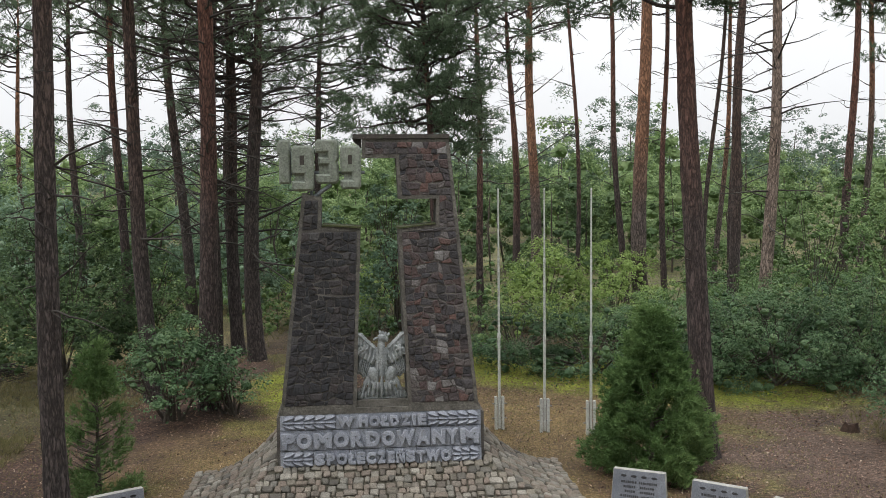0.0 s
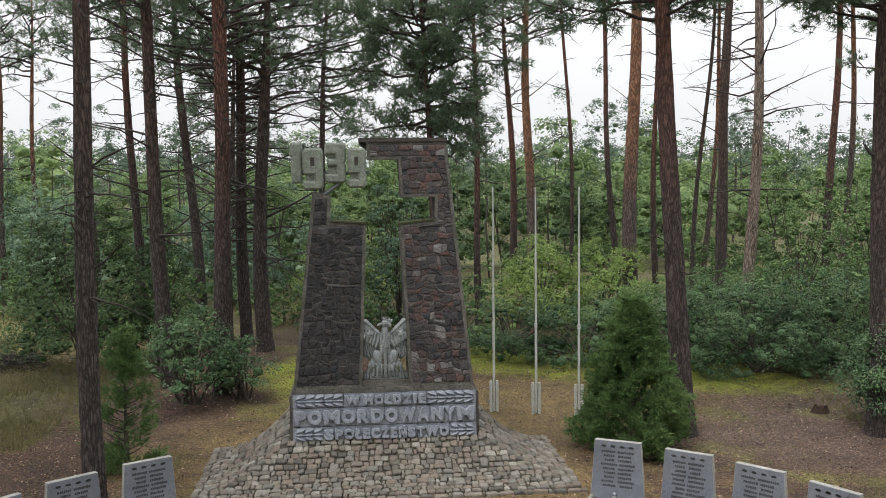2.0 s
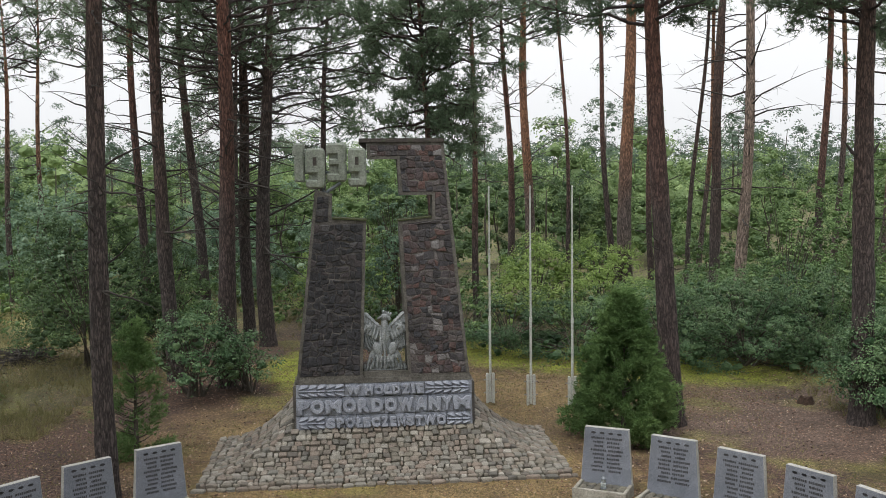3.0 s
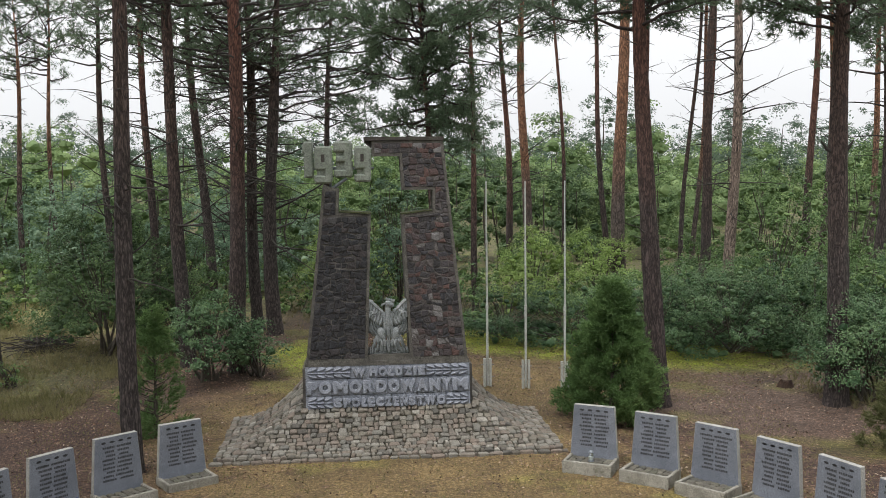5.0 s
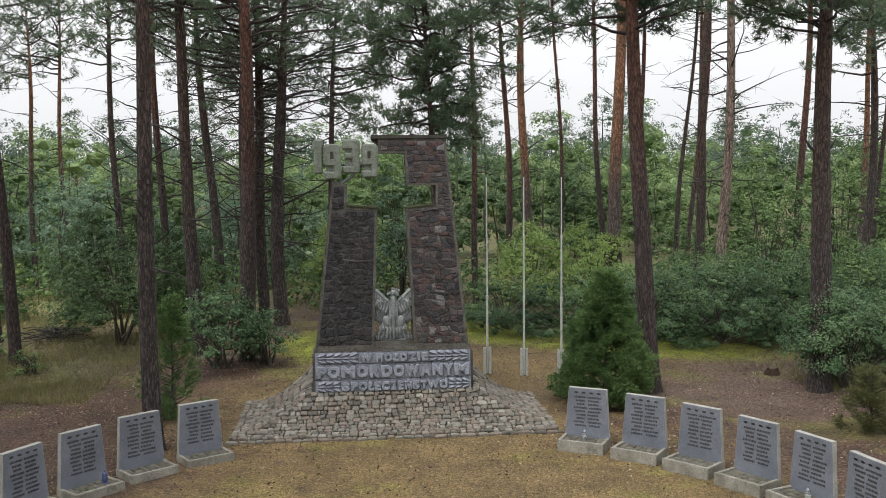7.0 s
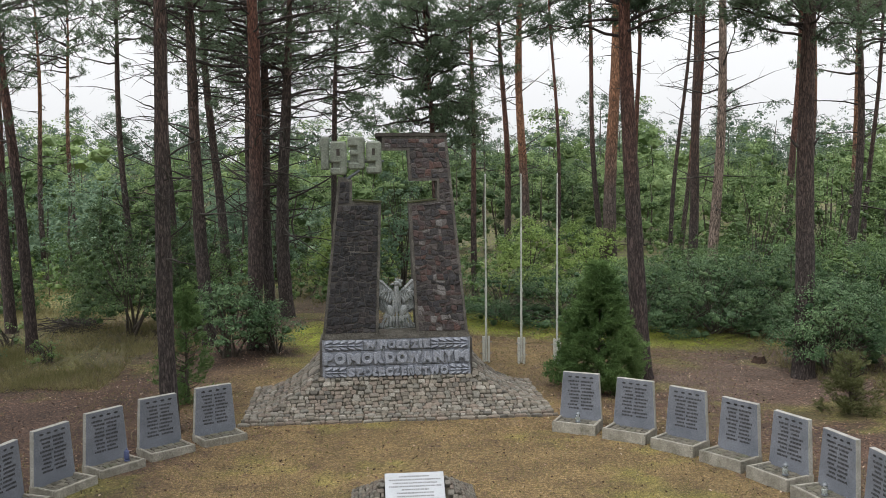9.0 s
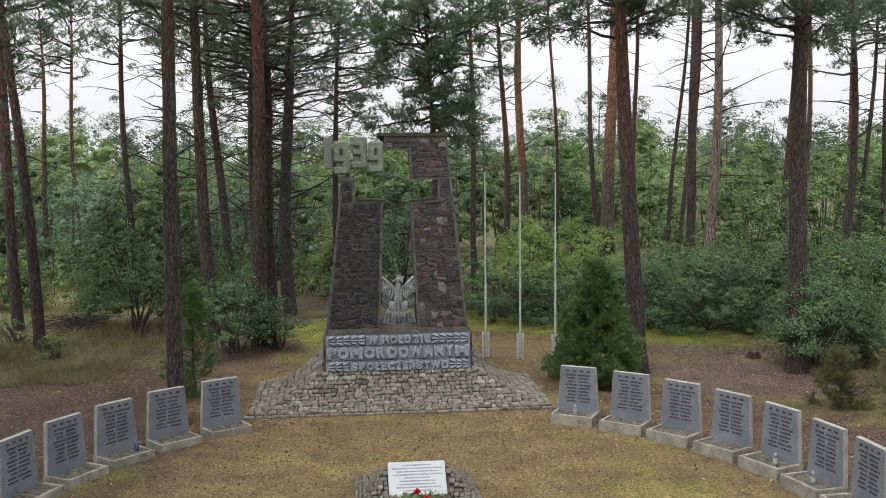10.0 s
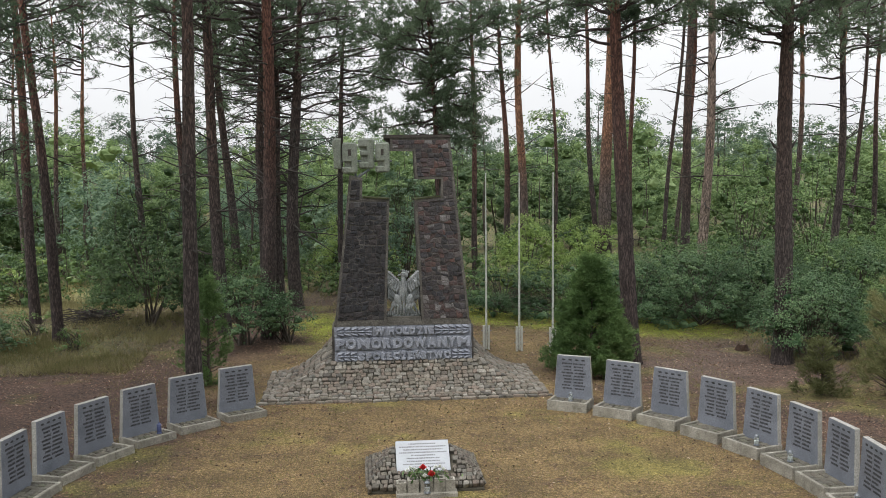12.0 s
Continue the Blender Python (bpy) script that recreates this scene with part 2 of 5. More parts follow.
def ground_material():
    """Sandy lawn, needle litter and moss, each where it grows."""
    m, n, l, p = graph("forest_floor")
    geo = n.new("ShaderNodeNewGeometry")
    where = geo.outputs["Position"]
    broad = noise_of(n, l, where, 0.35, 5, 0.6)
    mid = noise_of(n, l, where, 2.2, 6, 0.7)
    fine = noise_of(n, l, where, 16, 9, 0.8)
    grain = noise_of(n, l, where, 60, 5, 0.75)

    def patch(cx, cy, sx, sy, inner=0.6, outer=1.2, turn=0.0):
        mp = n.new("ShaderNodeMapping")
        mp.vector_type = "TEXTURE"
        mp.inputs["Location"].default_value = (cx, cy, 0)
        mp.inputs["Rotation"].default_value = (0, 0, radians(turn))
        mp.inputs["Scale"].default_value = (sx, sy, 1000)
        l.new(where, mp.inputs[0])
        ln = n.new("ShaderNodeVectorMath")
        ln.operation = "LENGTH"
        l.new(mp.outputs[0], ln.inputs[0])
        wob = n.new("ShaderNodeMath")
        wob.operation = "MULTIPLY_ADD"
        l.new(mid.outputs["Fac"], wob.inputs[0])
        wob.inputs[1].default_value = 0.9
        l.new(ln.outputs["Value"], wob.inputs[2])
        r = n.new("ShaderNodeMapRange")
        r.inputs[1].default_value, r.inputs[2].default_value = outer + 0.45, inner + 0.45
        l.new(wob.outputs[0], r.inputs[0])
        return r.outputs[0]

    litter = ramp_of(n, [(0.018, 0.009, 0.006), (0.054, 0.030, 0.021), (0.20, 0.132, 0.098)], [0.36, 0.5, 0.66])
    lawn = ramp_of(n, [(0.056, 0.038, 0.014), (0.138, 0.095, 0.040), (0.272, 0.203, 0.108)], [0.34, 0.5, 0.66])
    moss = ramp_of(n, [(0.080, 0.098, 0.010), (0.18, 0.21, 0.02), (0.31, 0.345, 0.05)], [0.34, 0.5, 0.66])
    wild = ramp_of(n, [(0.04, 0.04, 0.015), (0.085, 0.082, 0.033), (0.20, 0.18, 0.09)], [0.34, 0.5, 0.66])
    dry = ramp_of(n, [(0.032, 0.021, 0.016), (0.086, 0.058, 0.045), (0.24, 0.175, 0.14)], [0.34, 0.5, 0.66])
    straw = ramp_of(n, [(0.10, 0.10, 0.035), (0.20, 0.19, 0.075), (0.36, 0.33, 0.17)], [0.34, 0.5, 0.66])
    for r in (litter, lawn, moss, wild, dry, straw):
        l.new(fine.outputs["Fac"], r.inputs[0])
    col = wild.outputs[0]
    col = mixer(n, l, "MIX", patch(1.29, 17.75, 20, 14.5), col, litter.outputs[0])
    col = mixer(n, l, "MIX", patch(-9.8, 21.5, 4.8, 4.2), col, wild.outputs[0])
    col = mixer(n, l, "MIX", patch(-10.0, 30.5, 6.0, 4.5), col, straw.outputs[0])
    col = mixer(n, l, "MIX", patch(8.6, 17.6, 4.0, 3.6), col, dry.outputs[0])
    col = mixer(n, l, "MIX", patch(1.35, 8.12, 5.6, 8.6, 0.75, 1.08), col, lawn.outputs[0])
    col = mixer(n, l, "MIX", patch(0.21, 16.0, 4.4, 4.2), col, lawn.outputs[0])
    col = mixer(n, l, "MIX", patch(4.2, 19.6, 3.6, 2.8), col, lawn.outputs[0])
    col = mixer(n, l, "MIX", patch(6.0, 23.1, 5.0, 1.9, 0.85, 1.3, -33), col, moss.outputs[0])
    col = mixer(n, l, "MIX", patch(-1.3, 23.0, 1.1, 2.2), col, moss.outputs[0])
    spots = ramp_of(n, [(0, 0, 0), (1, 1, 1)], [0.55, 0.66])
    l.new(mid.outputs["Fac"], spots.inputs[0])
    half = n.new("ShaderNodeMath")
    half.operation = "MULTIPLY"
    half.inputs[1].default_value = 0.7
    l.new(spots.outputs[0], half.inputs[0])
    col = mixer(n, l, "MIX", half.outputs[0], col, litter.outputs[0])
    thin = ramp_of(n, [(0, 0, 0), (1, 1, 1)], [0.54, 0.62])
    l.new(broad.outputs["Fac"], thin.inputs[0])
    half2 = n.new("ShaderNodeMath")
    half2.operation = "MULTIPLY"
    half2.inputs[1].default_value = 0.28
    l.new(thin.outputs[0], half2.inputs[0])
    col = mixer(n, l, "MIX", half2.outputs[0], col, moss.outputs[0])
    dots = ramp_of(n, [(0.3, 0.3, 0.3), (1.9, 1.84, 1.72)], [0.4, 0.62])
    l.new(grain.outputs["Fac"], dots.inputs[0])
    col = mixer(n, l, "MULTIPLY", 0.8, col, dots.outputs[0])
    crumbs = ramp_of(n, [(0.42, 0.40, 0.38), (1, 1, 1), (1, 1, 1), (1.75, 1.7, 1.62)], [0.36, 0.44, 0.58, 0.68])
    l.new(noise_of(n, l, where, 27, 3, 0.6).outputs["Fac"], crumbs.inputs[0])
    col = mixer(n, l, "MULTIPLY", 0.85, col, crumbs.outputs[0])
    tone = ramp_of(n, [(0.62, 0.62, 0.62), (1.3, 1.3, 1.3)], [0.36, 0.64])
    l.new(noise_of(n, l, where, 0.9, 6, 0.7).outputs["Fac"], tone.inputs[0])
    col = mixer(n, l, "MULTIPLY", 0.9, col, tone.outputs[0])
    l.new(col, p.inputs["Base Color"])
    p.inputs["Roughness"].default_value = 0.97
    b = n.new("ShaderNodeBump")
    b.inputs["Strength"].default_value, b.inputs["Distance"].default_value = 0.7, 0.03
    l.new(fine.outputs["Fac"], b.inputs["Height"])
    l.new(b.outputs[0], p.inputs["Normal"])
    return m


M_GROUND = ground_material()

# ---- mesh helpers ----


def linked(name, me, material, parent=None, label=""):
    ob = new(name, me)
    if material and not me.materials:
        me.materials.append(material)
    ob.parent = parent
    if label:
        ob["label"] = label
    return ob


def part(name, bm, material, parent, label="", smooth=False):
    me = bpy.data.meshes.new(name)
    bmesh.ops.recalc_face_normals(bm, faces=bm.faces[:])
    bm.to_mesh(me)
    bm.free()
    if smooth:
        for f in me.polygons:
            f.use_smooth = True
    return linked(name, me, material, parent, label)


def thing(name, m, label, category, group=""):
    ob = new(name)
    ob.empty_display_size = 0.2
    ob.matrix_basis = m
    return tagged(ob, label, category, group)


def np_mesh(name, V, F, smooth=False):
    V, F = np.asarray(V, np.float32), np.asarray(F, np.int32)
    me = bpy.data.meshes.new(name)
    k = F.shape[1]
    me.vertices.add(len(V))
    me.vertices.foreach_set("co", V.ravel())
    me.loops.add(F.size)
    me.loops.foreach_set("vertex_index", F.ravel())
    me.polygons.add(len(F))
    me.polygons.foreach_set("loop_start", np.arange(len(F), dtype=np.int32) * k)
    me.polygons.foreach_set("loop_total", np.full(len(F), k, np.int32))
    me.polygons.foreach_set("use_smooth", np.full(len(F), smooth, bool))
    me.update(calc_edges=True)
    me.validate()
    return me


def box(bm, x0, x1, y0, y1, z0, z1, bevel=0.0):
    r = bmesh.ops.create_cube(bm, size=1.0, matrix=Matrix.Translation(((x0 + x1) / 2, (y0 + y1) / 2, (z0 + z1) / 2)) @ Matrix.Diagonal((x1 - x0, y1 - y0, z1 - z0, 1)))
    if bevel:
        edges = {e for v in r["verts"] for e in v.link_edges}
        bmesh.ops.bevel(bm, geom=list(edges), offset=bevel, segments=2, affect="EDGES")
    return bm


def lathe(bm, profile, sides=16, at=(0, 0, 0)):
    """A turned body from (radius, height) rows."""
    rings = []
    for r, z in profile:
        rings.append([bm.verts.new((at[0] + r * math.cos(2 * math.pi * i / sides), at[1] + r * math.sin(2 * math.pi * i / sides), at[2] + z)) for i in range(sides)])
    for a, b in zip(rings, rings[1:]):
        for i in range(sides):
            bm.faces.new((a[i], a[(i + 1) % sides], b[(i + 1) % sides], b[i]))
    bm.faces.new(rings[0][::-1])
    bm.faces.new(rings[-1])
    return bm


class Pipes:
    """Gathers tapered tubes into one mesh of quads."""

    def __init__(self):
        self.V, self.F, self.n = [], [], 0

    def tube(self, pts, radii, sides=6, rough=0.0, rng=None):
        pts, radii = np.asarray(pts, float), np.asarray(radii, float)
        d = np.gradient(pts, axis=0)
        d /= np.linalg.norm(d, axis=1)[:, None] + 1e-9
        ref = np.where(np.abs(d[:, 2:3]) > 0.9, np.array([[1.0, 0, 0]]), np.array([[0, 0, 1.0]]))
        a = np.cross(d, ref)
        a /= np.linalg.norm(a, axis=1)[:, None]
        b = np.cross(d, a)
        th = np.arange(sides) * 2 * math.pi / sides
        rr = np.repeat(radii[:, None], sides, 1)
        if rough:
            rr = rr * (1 + rough * rng.standard_normal(rr.shape))
        ring = pts[:, None] + rr[..., None] * (np.cos(th)[None, :, None] * a[:, None] + np.sin(th)[None, :, None] * b[:, None])
        k = len(pts)
        i, j = np.meshgrid(np.arange(k - 1), np.arange(sides), indexing="ij")
        p = self.n + i * sides + j
        q = self.n + i * sides + (j + 1) % sides
        self.V.append(ring.reshape(-1, 3))
        self.F.append(np.stack([p, q, q + sides, p + sides], -1).reshape(-1, 4))
        self.n += k * sides

    def mesh(self, name):
        return np_mesh(name, np.concatenate(self.V), np.concatenate(self.F), True)


def unit(v):
    return v / (np.linalg.norm(v, axis=-1, keepdims=True) + 1e-9)


def leaf_quads(rng, P, size, ratio=0.55, up=0.5, out=None):
    """Leaf blades as folded rhombs at the places P, facing up and, where given, outwards."""
    n = len(P)
    if out is None:
        nrm = unit(rng.standard_normal((n, 3)) + np.array([0, -0.2, up * 1.6]))
    else:
        nrm = unit(0.5 * rng.standard_normal((n, 3)) + out * 0.9 + np.array([0, 0, up * 1.2]))
    a = unit(np.cross(nrm, rng.standard_normal((n, 3))))
    b = np.cross(nrm, a)
    L = size * rng.uniform(0.6, 1.3, (n, 1))
    W = L * ratio
    fold = nrm * L * 0.12
    V = np.stack([P - a * L / 2, P + b * W / 2 + fold, P + a * L / 2, P - b * W / 2 + fold], 1).reshape(-1, 3)
    return V, np.arange(n * 4).reshape(-1, 4)


def needle_tris(rng, P, D, per, length, width, spread=0.9):
    """Needle tufts: thin blades that fan out of the places P round the ways D."""
    n = len(P)
    a = unit(np.repeat(D, per, 0) + spread * rng.standard_normal((n * per, 3)))
    base = np.repeat(P, per, 0)
    b = unit(np.cross(a, rng.standard_normal((n * per, 3))))
    L = length * rng.uniform(0.6, 1.2, (n * per, 1))
    V = np.stack([base - b * width / 2, base + b * width / 2, base + a * L], 1).reshape(-1, 3)
    return V, np.arange(n * per * 3).reshape(-1, 3)


def clump_cores(rng, C, R):
    """The close inner mass of each leaf clump: an uneven twenty-sided body."""
    g = (1 + 5 ** 0.5) / 2
    base = unit(np.array([(-1, g, 0), (1, g, 0), (-1, -g, 0), (1, -g, 0), (0, -1, g), (0, 1, g), (0, -1, -g), (0, 1, -g), (g, 0, -1), (g, 0, 1), (-g, 0, -1), (-g, 0, 1)], float))
    d = np.linalg.norm(base[:, None] - base[None], axis=-1)
    near = d < 1.2
    tri = [(i, j, k) for i in range(12) for j in range(i + 1, 12) for k in range(j + 1, 12) if near[i, j] and near[j, k] and near[i, k]]
    tri = np.array([t if np.dot(np.cross(base[t[1]] - base[t[0]], base[t[2]] - base[t[0]]), base[t[0]]) > 0 else t[::-1] for t in tri])
    V = C[:, None] + base[None] * (R * rng.uniform(0.65, 1.15, (len(C), 12)))[..., None] * (1, 1, 0.8)
    F = tri[None] + (np.arange(len(C)) * 12)[:, None, None]
    return V.reshape(-1, 3), F.reshape(-1, 3)


def ragged_clumps(rng, C, R, fine):
    """Close leaf masses: finely faceted bodies whose corners stand in and out like leaf tips."""
    bm = bmesh.new()
    bmesh.ops.create_icosphere(bm, subdivisions=fine, radius=1.0)
    base = np.array([v.co[:] for v in bm.verts])
    tri = np.array([[v.index for v in f.verts] for f in bm.faces])
    bm.free()
    k = len(base)
    V = base[None] * rng.uniform(0.66, 1.22, (len(C), k, 1)) + rng.normal(0, 0.07, (len(C), k, 3))
    V = C[:, None] + V * R[:, None] * (1.1, 1.1, 0.85)
    F = tri[None] + (np.arange(len(C)) * k)[:, None, None]
    return V.reshape(-1, 3), F.reshape(-1, 3)


# ---- ground ----


def ground_height(x, y):
    near = 0.035 * np.sin(x * 0.7 + 1.3) * np.sin(y * 0.55) * (np.hypot(x, y - 9) > 11)
    far = np.clip((y - 34) / 55, 0, 1) * -1.2 + np.clip((y - 98) / 260, 0, 1) * 6.0
    return near + far


def build_ground():
    def steps(lo, fine_lo, fine_hi, hi, d, k):
        mid = np.arange(fine_lo, fine_hi, d)
        a = fine_lo - np.geomspace(d, fine_lo - lo, k)[::-1]
        b = fine_hi + np.geomspace(d, hi - fine_hi, k)
        return np.concatenate([a, mid, b])

    xs, ys = steps(-1500, -14, 17, 1500, 0.25, 26), steps(-1500, -8, 36, 2500, 0.25, 26)
    X, Y = np.meshgrid(xs, ys)
    Z = ground_height(X, Y)
    rng = np.random.default_rng(3)
    Z = Z + rng.normal(0, 0.006, Z.shape)
    V = np.stack([X, Y, Z], -1).reshape(-1, 3)
    i, j = np.meshgrid(np.arange(len(ys) - 1), np.arange(len(xs) - 1), indexing="ij")
    p = i * len(xs) + j
    F = np.stack([p, p + 1, p + 1 + len(xs), p + len(xs)], -1).reshape(-1, 4)
    ob = linked("ground", np_mesh("ground", V, F, True), M_GROUND)
    tagged(ob, "forest floor of brown needles, sandy lawn and green moss", "ground", kind="structure")


build_ground()

# ---- the monument ----
BATTER, FACE_Y, FACE_Z = 0.10, 10.04, 1.32
BACK_Y = 10.95


def face_y(z, off=0.0):
    return FACE_Y + BATTER * (z - FACE_Z) + off


def prism(bm, poly, off_front, back=BACK_Y):
    """Extrudes an outline in x and z from the battered face to the back."""
    f = [bm.verts.new((x, face_y(z, off_front), z)) for x, z in poly]
    r = [bm.verts.new((x, back - 0.05 * (z - FACE_Z), z)) for x, z in poly]
    bm.faces.new(f)
    bm.faces.new(r[::-1])
    k = len(poly)
    for i in range(k):
        bm.faces.new((f[i], f[(i + 1) % k], r[(i + 1) % k], r[i]))
    return bm


def inset(poly, d):
    """The outline moved inwards by d, mitred (counter-clockwise outlines)."""
    out, k = [], len(poly)
    for i in range(k):
        p0, p1, p2 = (Vector(poly[j % k]) for j in (i - 1, i, i + 1))
        e0, e1 = (p1 - p0).normalized(), (p2 - p1).normalized()
        n0, n1 = Vector((-e0.y, e0.x)), Vector((-e1.y, e1.x))
        s = n0 + n1
        out.append(tuple(p1 + s * (d / (1 + n0.dot(n1)))))
    return out


def bounds(poly, z):
    xs = []
    k = len(poly)
    for i in range(k):
        (x0, z0), (x1, z1) = poly[i], poly[(i + 1) % k]
        if (z0 <= z) != (z1 <= z):
            xs.append(x0 + (x1 - x0) * (z - z0) / (z1 - z0))
    xs.sort()
    return list(zip(xs[::2], xs[1::2]))


def block_mesh(name, quad, depth, rng, cut=0.2, gap=0.008):
    """A rough stone: a cut-cornered outline from four corners (x, z), a domed front towards -y and sides that run back."""
    c = [np.array(q, float) for q in quad]
    mid = sum(c) / 4
    ring = []
    for i in range(4):
        a, b, d = c[i], c[i - 1], c[(i + 1) % 4]
        u = cut * rng.uniform(0.5, 1.3)
        v = cut * rng.uniform(0.5, 1.3)
        for q in (a + (b - a) * u * 0.5, a + (d - a) * v * 0.5):
            away = mid - q
            ring.append(q + away / (np.linalg.norm(away) + 1e-6) * gap * rng.uniform(0.6, 1.8))
    V, F = [], []
    k = 8
    tilt = rng.uniform(-0.012, 0.012, 2)

    def lift(q, d):
        r = q - mid
        return d + r @ tilt * 1.5

    for q in ring:
        V.append((q[0], 0.05, q[1]))
    for q in ring:
        V.append((q[0], -lift(q, depth * 0.6), q[1]))
    for q in ring:
        s = mid + (q - mid) * rng.uniform(0.74, 0.86)
        V.append((s[0], -lift(s, depth) - rng.uniform(0, 0.006), s[1]))
    V.append((mid[0], -depth - rng.uniform(0.0, 0.012), mid[1]))
    for a in (0, 8):
        for i in range(k):
            F.append((a + i, a + (i + 1) % k, a + 8 + (i + 1) % k, a + 8 + i))
    for i in range(k):
        F.append((16 + i, 16 + (i + 1) % k, 24))
    me = bpy.data.meshes.new(name)
    me.from_pydata(V, [], F)
    me.update()
    return me


LEFT_PIER = [(-2.10, 1.40), (-0.984, 1.40), (-0.877, 4.06), (-1.468, 4.10), (-1.45, 4.53), (-1.737, 4.60)]
RIGHT_PIER = [(-0.21, 1.40), (0.845, 1.40), (0.478, 5.40), (-0.836, 5.40), (-0.842, 5.115), (-0.333, 5.114), (-0.297, 4.495), (0.266, 4.492), (0.257, 4.106), (-0.317, 4.043)]


def build_monument():
    rng = np.random.default_rng(11)
    mon = thing("monument", pose(1.13, 5.04, 0), "tall fieldstone war memorial with concrete edges and a cross-shaped opening", "monument")
    bm = bmesh.new()
    box(bm, -2.17, 0.93, 10.06, BACK_Y + 0.02, 0.25, 1.3, 0.02)
    part("plinth", bm, M_MORTAR, mon, "rough stone plinth")
    bm = bmesh.new()
    prism(bm, [(-2.13, 1.322), (0.876, 1.322), (0.866, 1.40), (-2.12, 1.40)], -0.012, BACK_Y + 0.01)
    part("beam", bm, M_CONCRETE, mon, "grey concrete beam")
    bm = bmesh.new()
    prism(bm, [(-0.980, 1.403), (-0.214, 1.403), (-0.218, 1.50), (-0.977, 1.50)], 0.03, BACK_Y - 0.02)
    part("sill", bm, M_CONCRETE, mon)
    for name, poly, stone in (("left_pier", LEFT_PIER, M_STONE_DARK), ("right_pier", RIGHT_PIER, M_STONE_RED)):
        bm = bmesh.new()
        inner = inset(poly, 0.05)
        prism(bm, inset(poly, 0.035), 0.004, BACK_Y - 0.03)
        pier = part("pier", bm, M_MORTAR, mon)
        k = len(poly)
        for i in range(k):
            bm = bmesh.new()
            j = (i + 1) % k
            prism(bm, [poly[i], poly[j], inner[j], inner[i]], rng.uniform(-0.004, 0.0))
            part("concrete_edge", bm, M_CONCRETE, mon)
        levels = sorted({round(p[1], 4) for p in inner})
        for z_lo, z_hi in zip(levels, levels[1:]):
            if z_hi - z_lo < 0.05:
                continue
            count = max(1, round((z_hi - z_lo) / 0.102))
            zs = np.linspace(z_lo, z_hi, count + 1)
            zs[1:-1] += rng.uniform(-0.025, 0.025, count - 1)
            ph = rng.uniform(0, 6.28, (count + 1, 2))

            def course(k, x):
                if k in (0, count):
                    return zs[k]
                return zs[k] + 0.02 * math.sin(x * 9 + ph[k, 0]) + 0.022 * math.sin(x * 27 + ph[k, 1])

            for c in range(count):
                z0, z1 = zs[c], zs[c + 1]
                for (a0, b0), (a1, b1) in zip(bounds(inner, z0 + 1e-4), bounds(inner, z1 - 1e-4)):
                    width = (b0 - a0 + b1 - a1) / 2
                    m = max(1, round(width / 0.118))
                    cuts = np.linspace(0, 1, m + 1)
                    cuts[1:-1] += rng.uniform(-0.33, 0.33, m - 1) / m
                    lean = rng.uniform(-0.16, 0.16, m + 1) / m
                    lean[0] = lean[-1] = 0
                    for c0, c1, l0, l1 in zip(cuts, cuts[1:], lean, lean[1:]):
                        xs = [a0 + (b0 - a0) * (c0 - l0), a0 + (b0 - a0) * (c1 - l1), a1 + (b1 - a1) * (c1 + l1), a1 + (b1 - a1) * (c0 + l0)]
                        quad = [(x, course(c + (i > 1), x)) for i, x in enumerate(xs)]
                        if rng.uniform() < 0.16 and xs[1] - xs[0] > 0.1:
                            s = rng.uniform(0.38, 0.62)
                            low = (quad[0][0] * (1 - s) + quad[3][0] * s, quad[0][1] * (1 - s) + quad[3][1] * s)
                            hig = (quad[1][0] * (1 - s) + quad[2][0] * s, quad[1][1] * (1 - s) + quad[2][1] * s)
                            quads = [[quad[0], quad[1], hig, low], [low, hig, quad[2], quad[3]]]
                        else:
                            quads = [quad]
                        for q in quads:
                            me = block_mesh("stone", q, rng.uniform(0.0, 0.024), rng, 0.2, 0.005)
                            linked("stone", me, stone, pier)
                            for v in me.vertices:
                                v.co.y += face_y(v.co.z, 0.003)
    bm = bmesh.new()
    prism(bm, [(-0.976, 5.403), (0.49, 5.403), (0.486, 5.465), (-0.976, 5.47)], -0.03, BACK_Y + 0.02)
    part("cap", bm, M_CAP, mon, "mossy concrete cap")
    bm = bmesh.new()
    prism(bm, [(-0.845, 5.26), (-0.84, 5.40), (-0.97, 5.40), (-0.97, 5.375)][::-1], 0.08, BACK_Y - 0.05)
    part("bracket", bm, M_CAP, mon)
    bm = bmesh.new()
    prism(bm, [(-1.45, 4.105), (-0.872, 4.065), (-0.862, 4.09), (-1.45, 4.13)], -0.03, BACK_Y)
    part("coping", bm, M_MOSS, mon, "moss-grown coping")
    bm = bmesh.new()
    prism(bm, [(-0.325, 4.047), (0.25, 4.11), (0.25, 4.128), (-0.325, 4.07)], -0.02, BACK_Y - 0.01)
    part("coping", bm, M_MOSS, mon, "moss-grown coping")
    return mon


monument = build_monument()


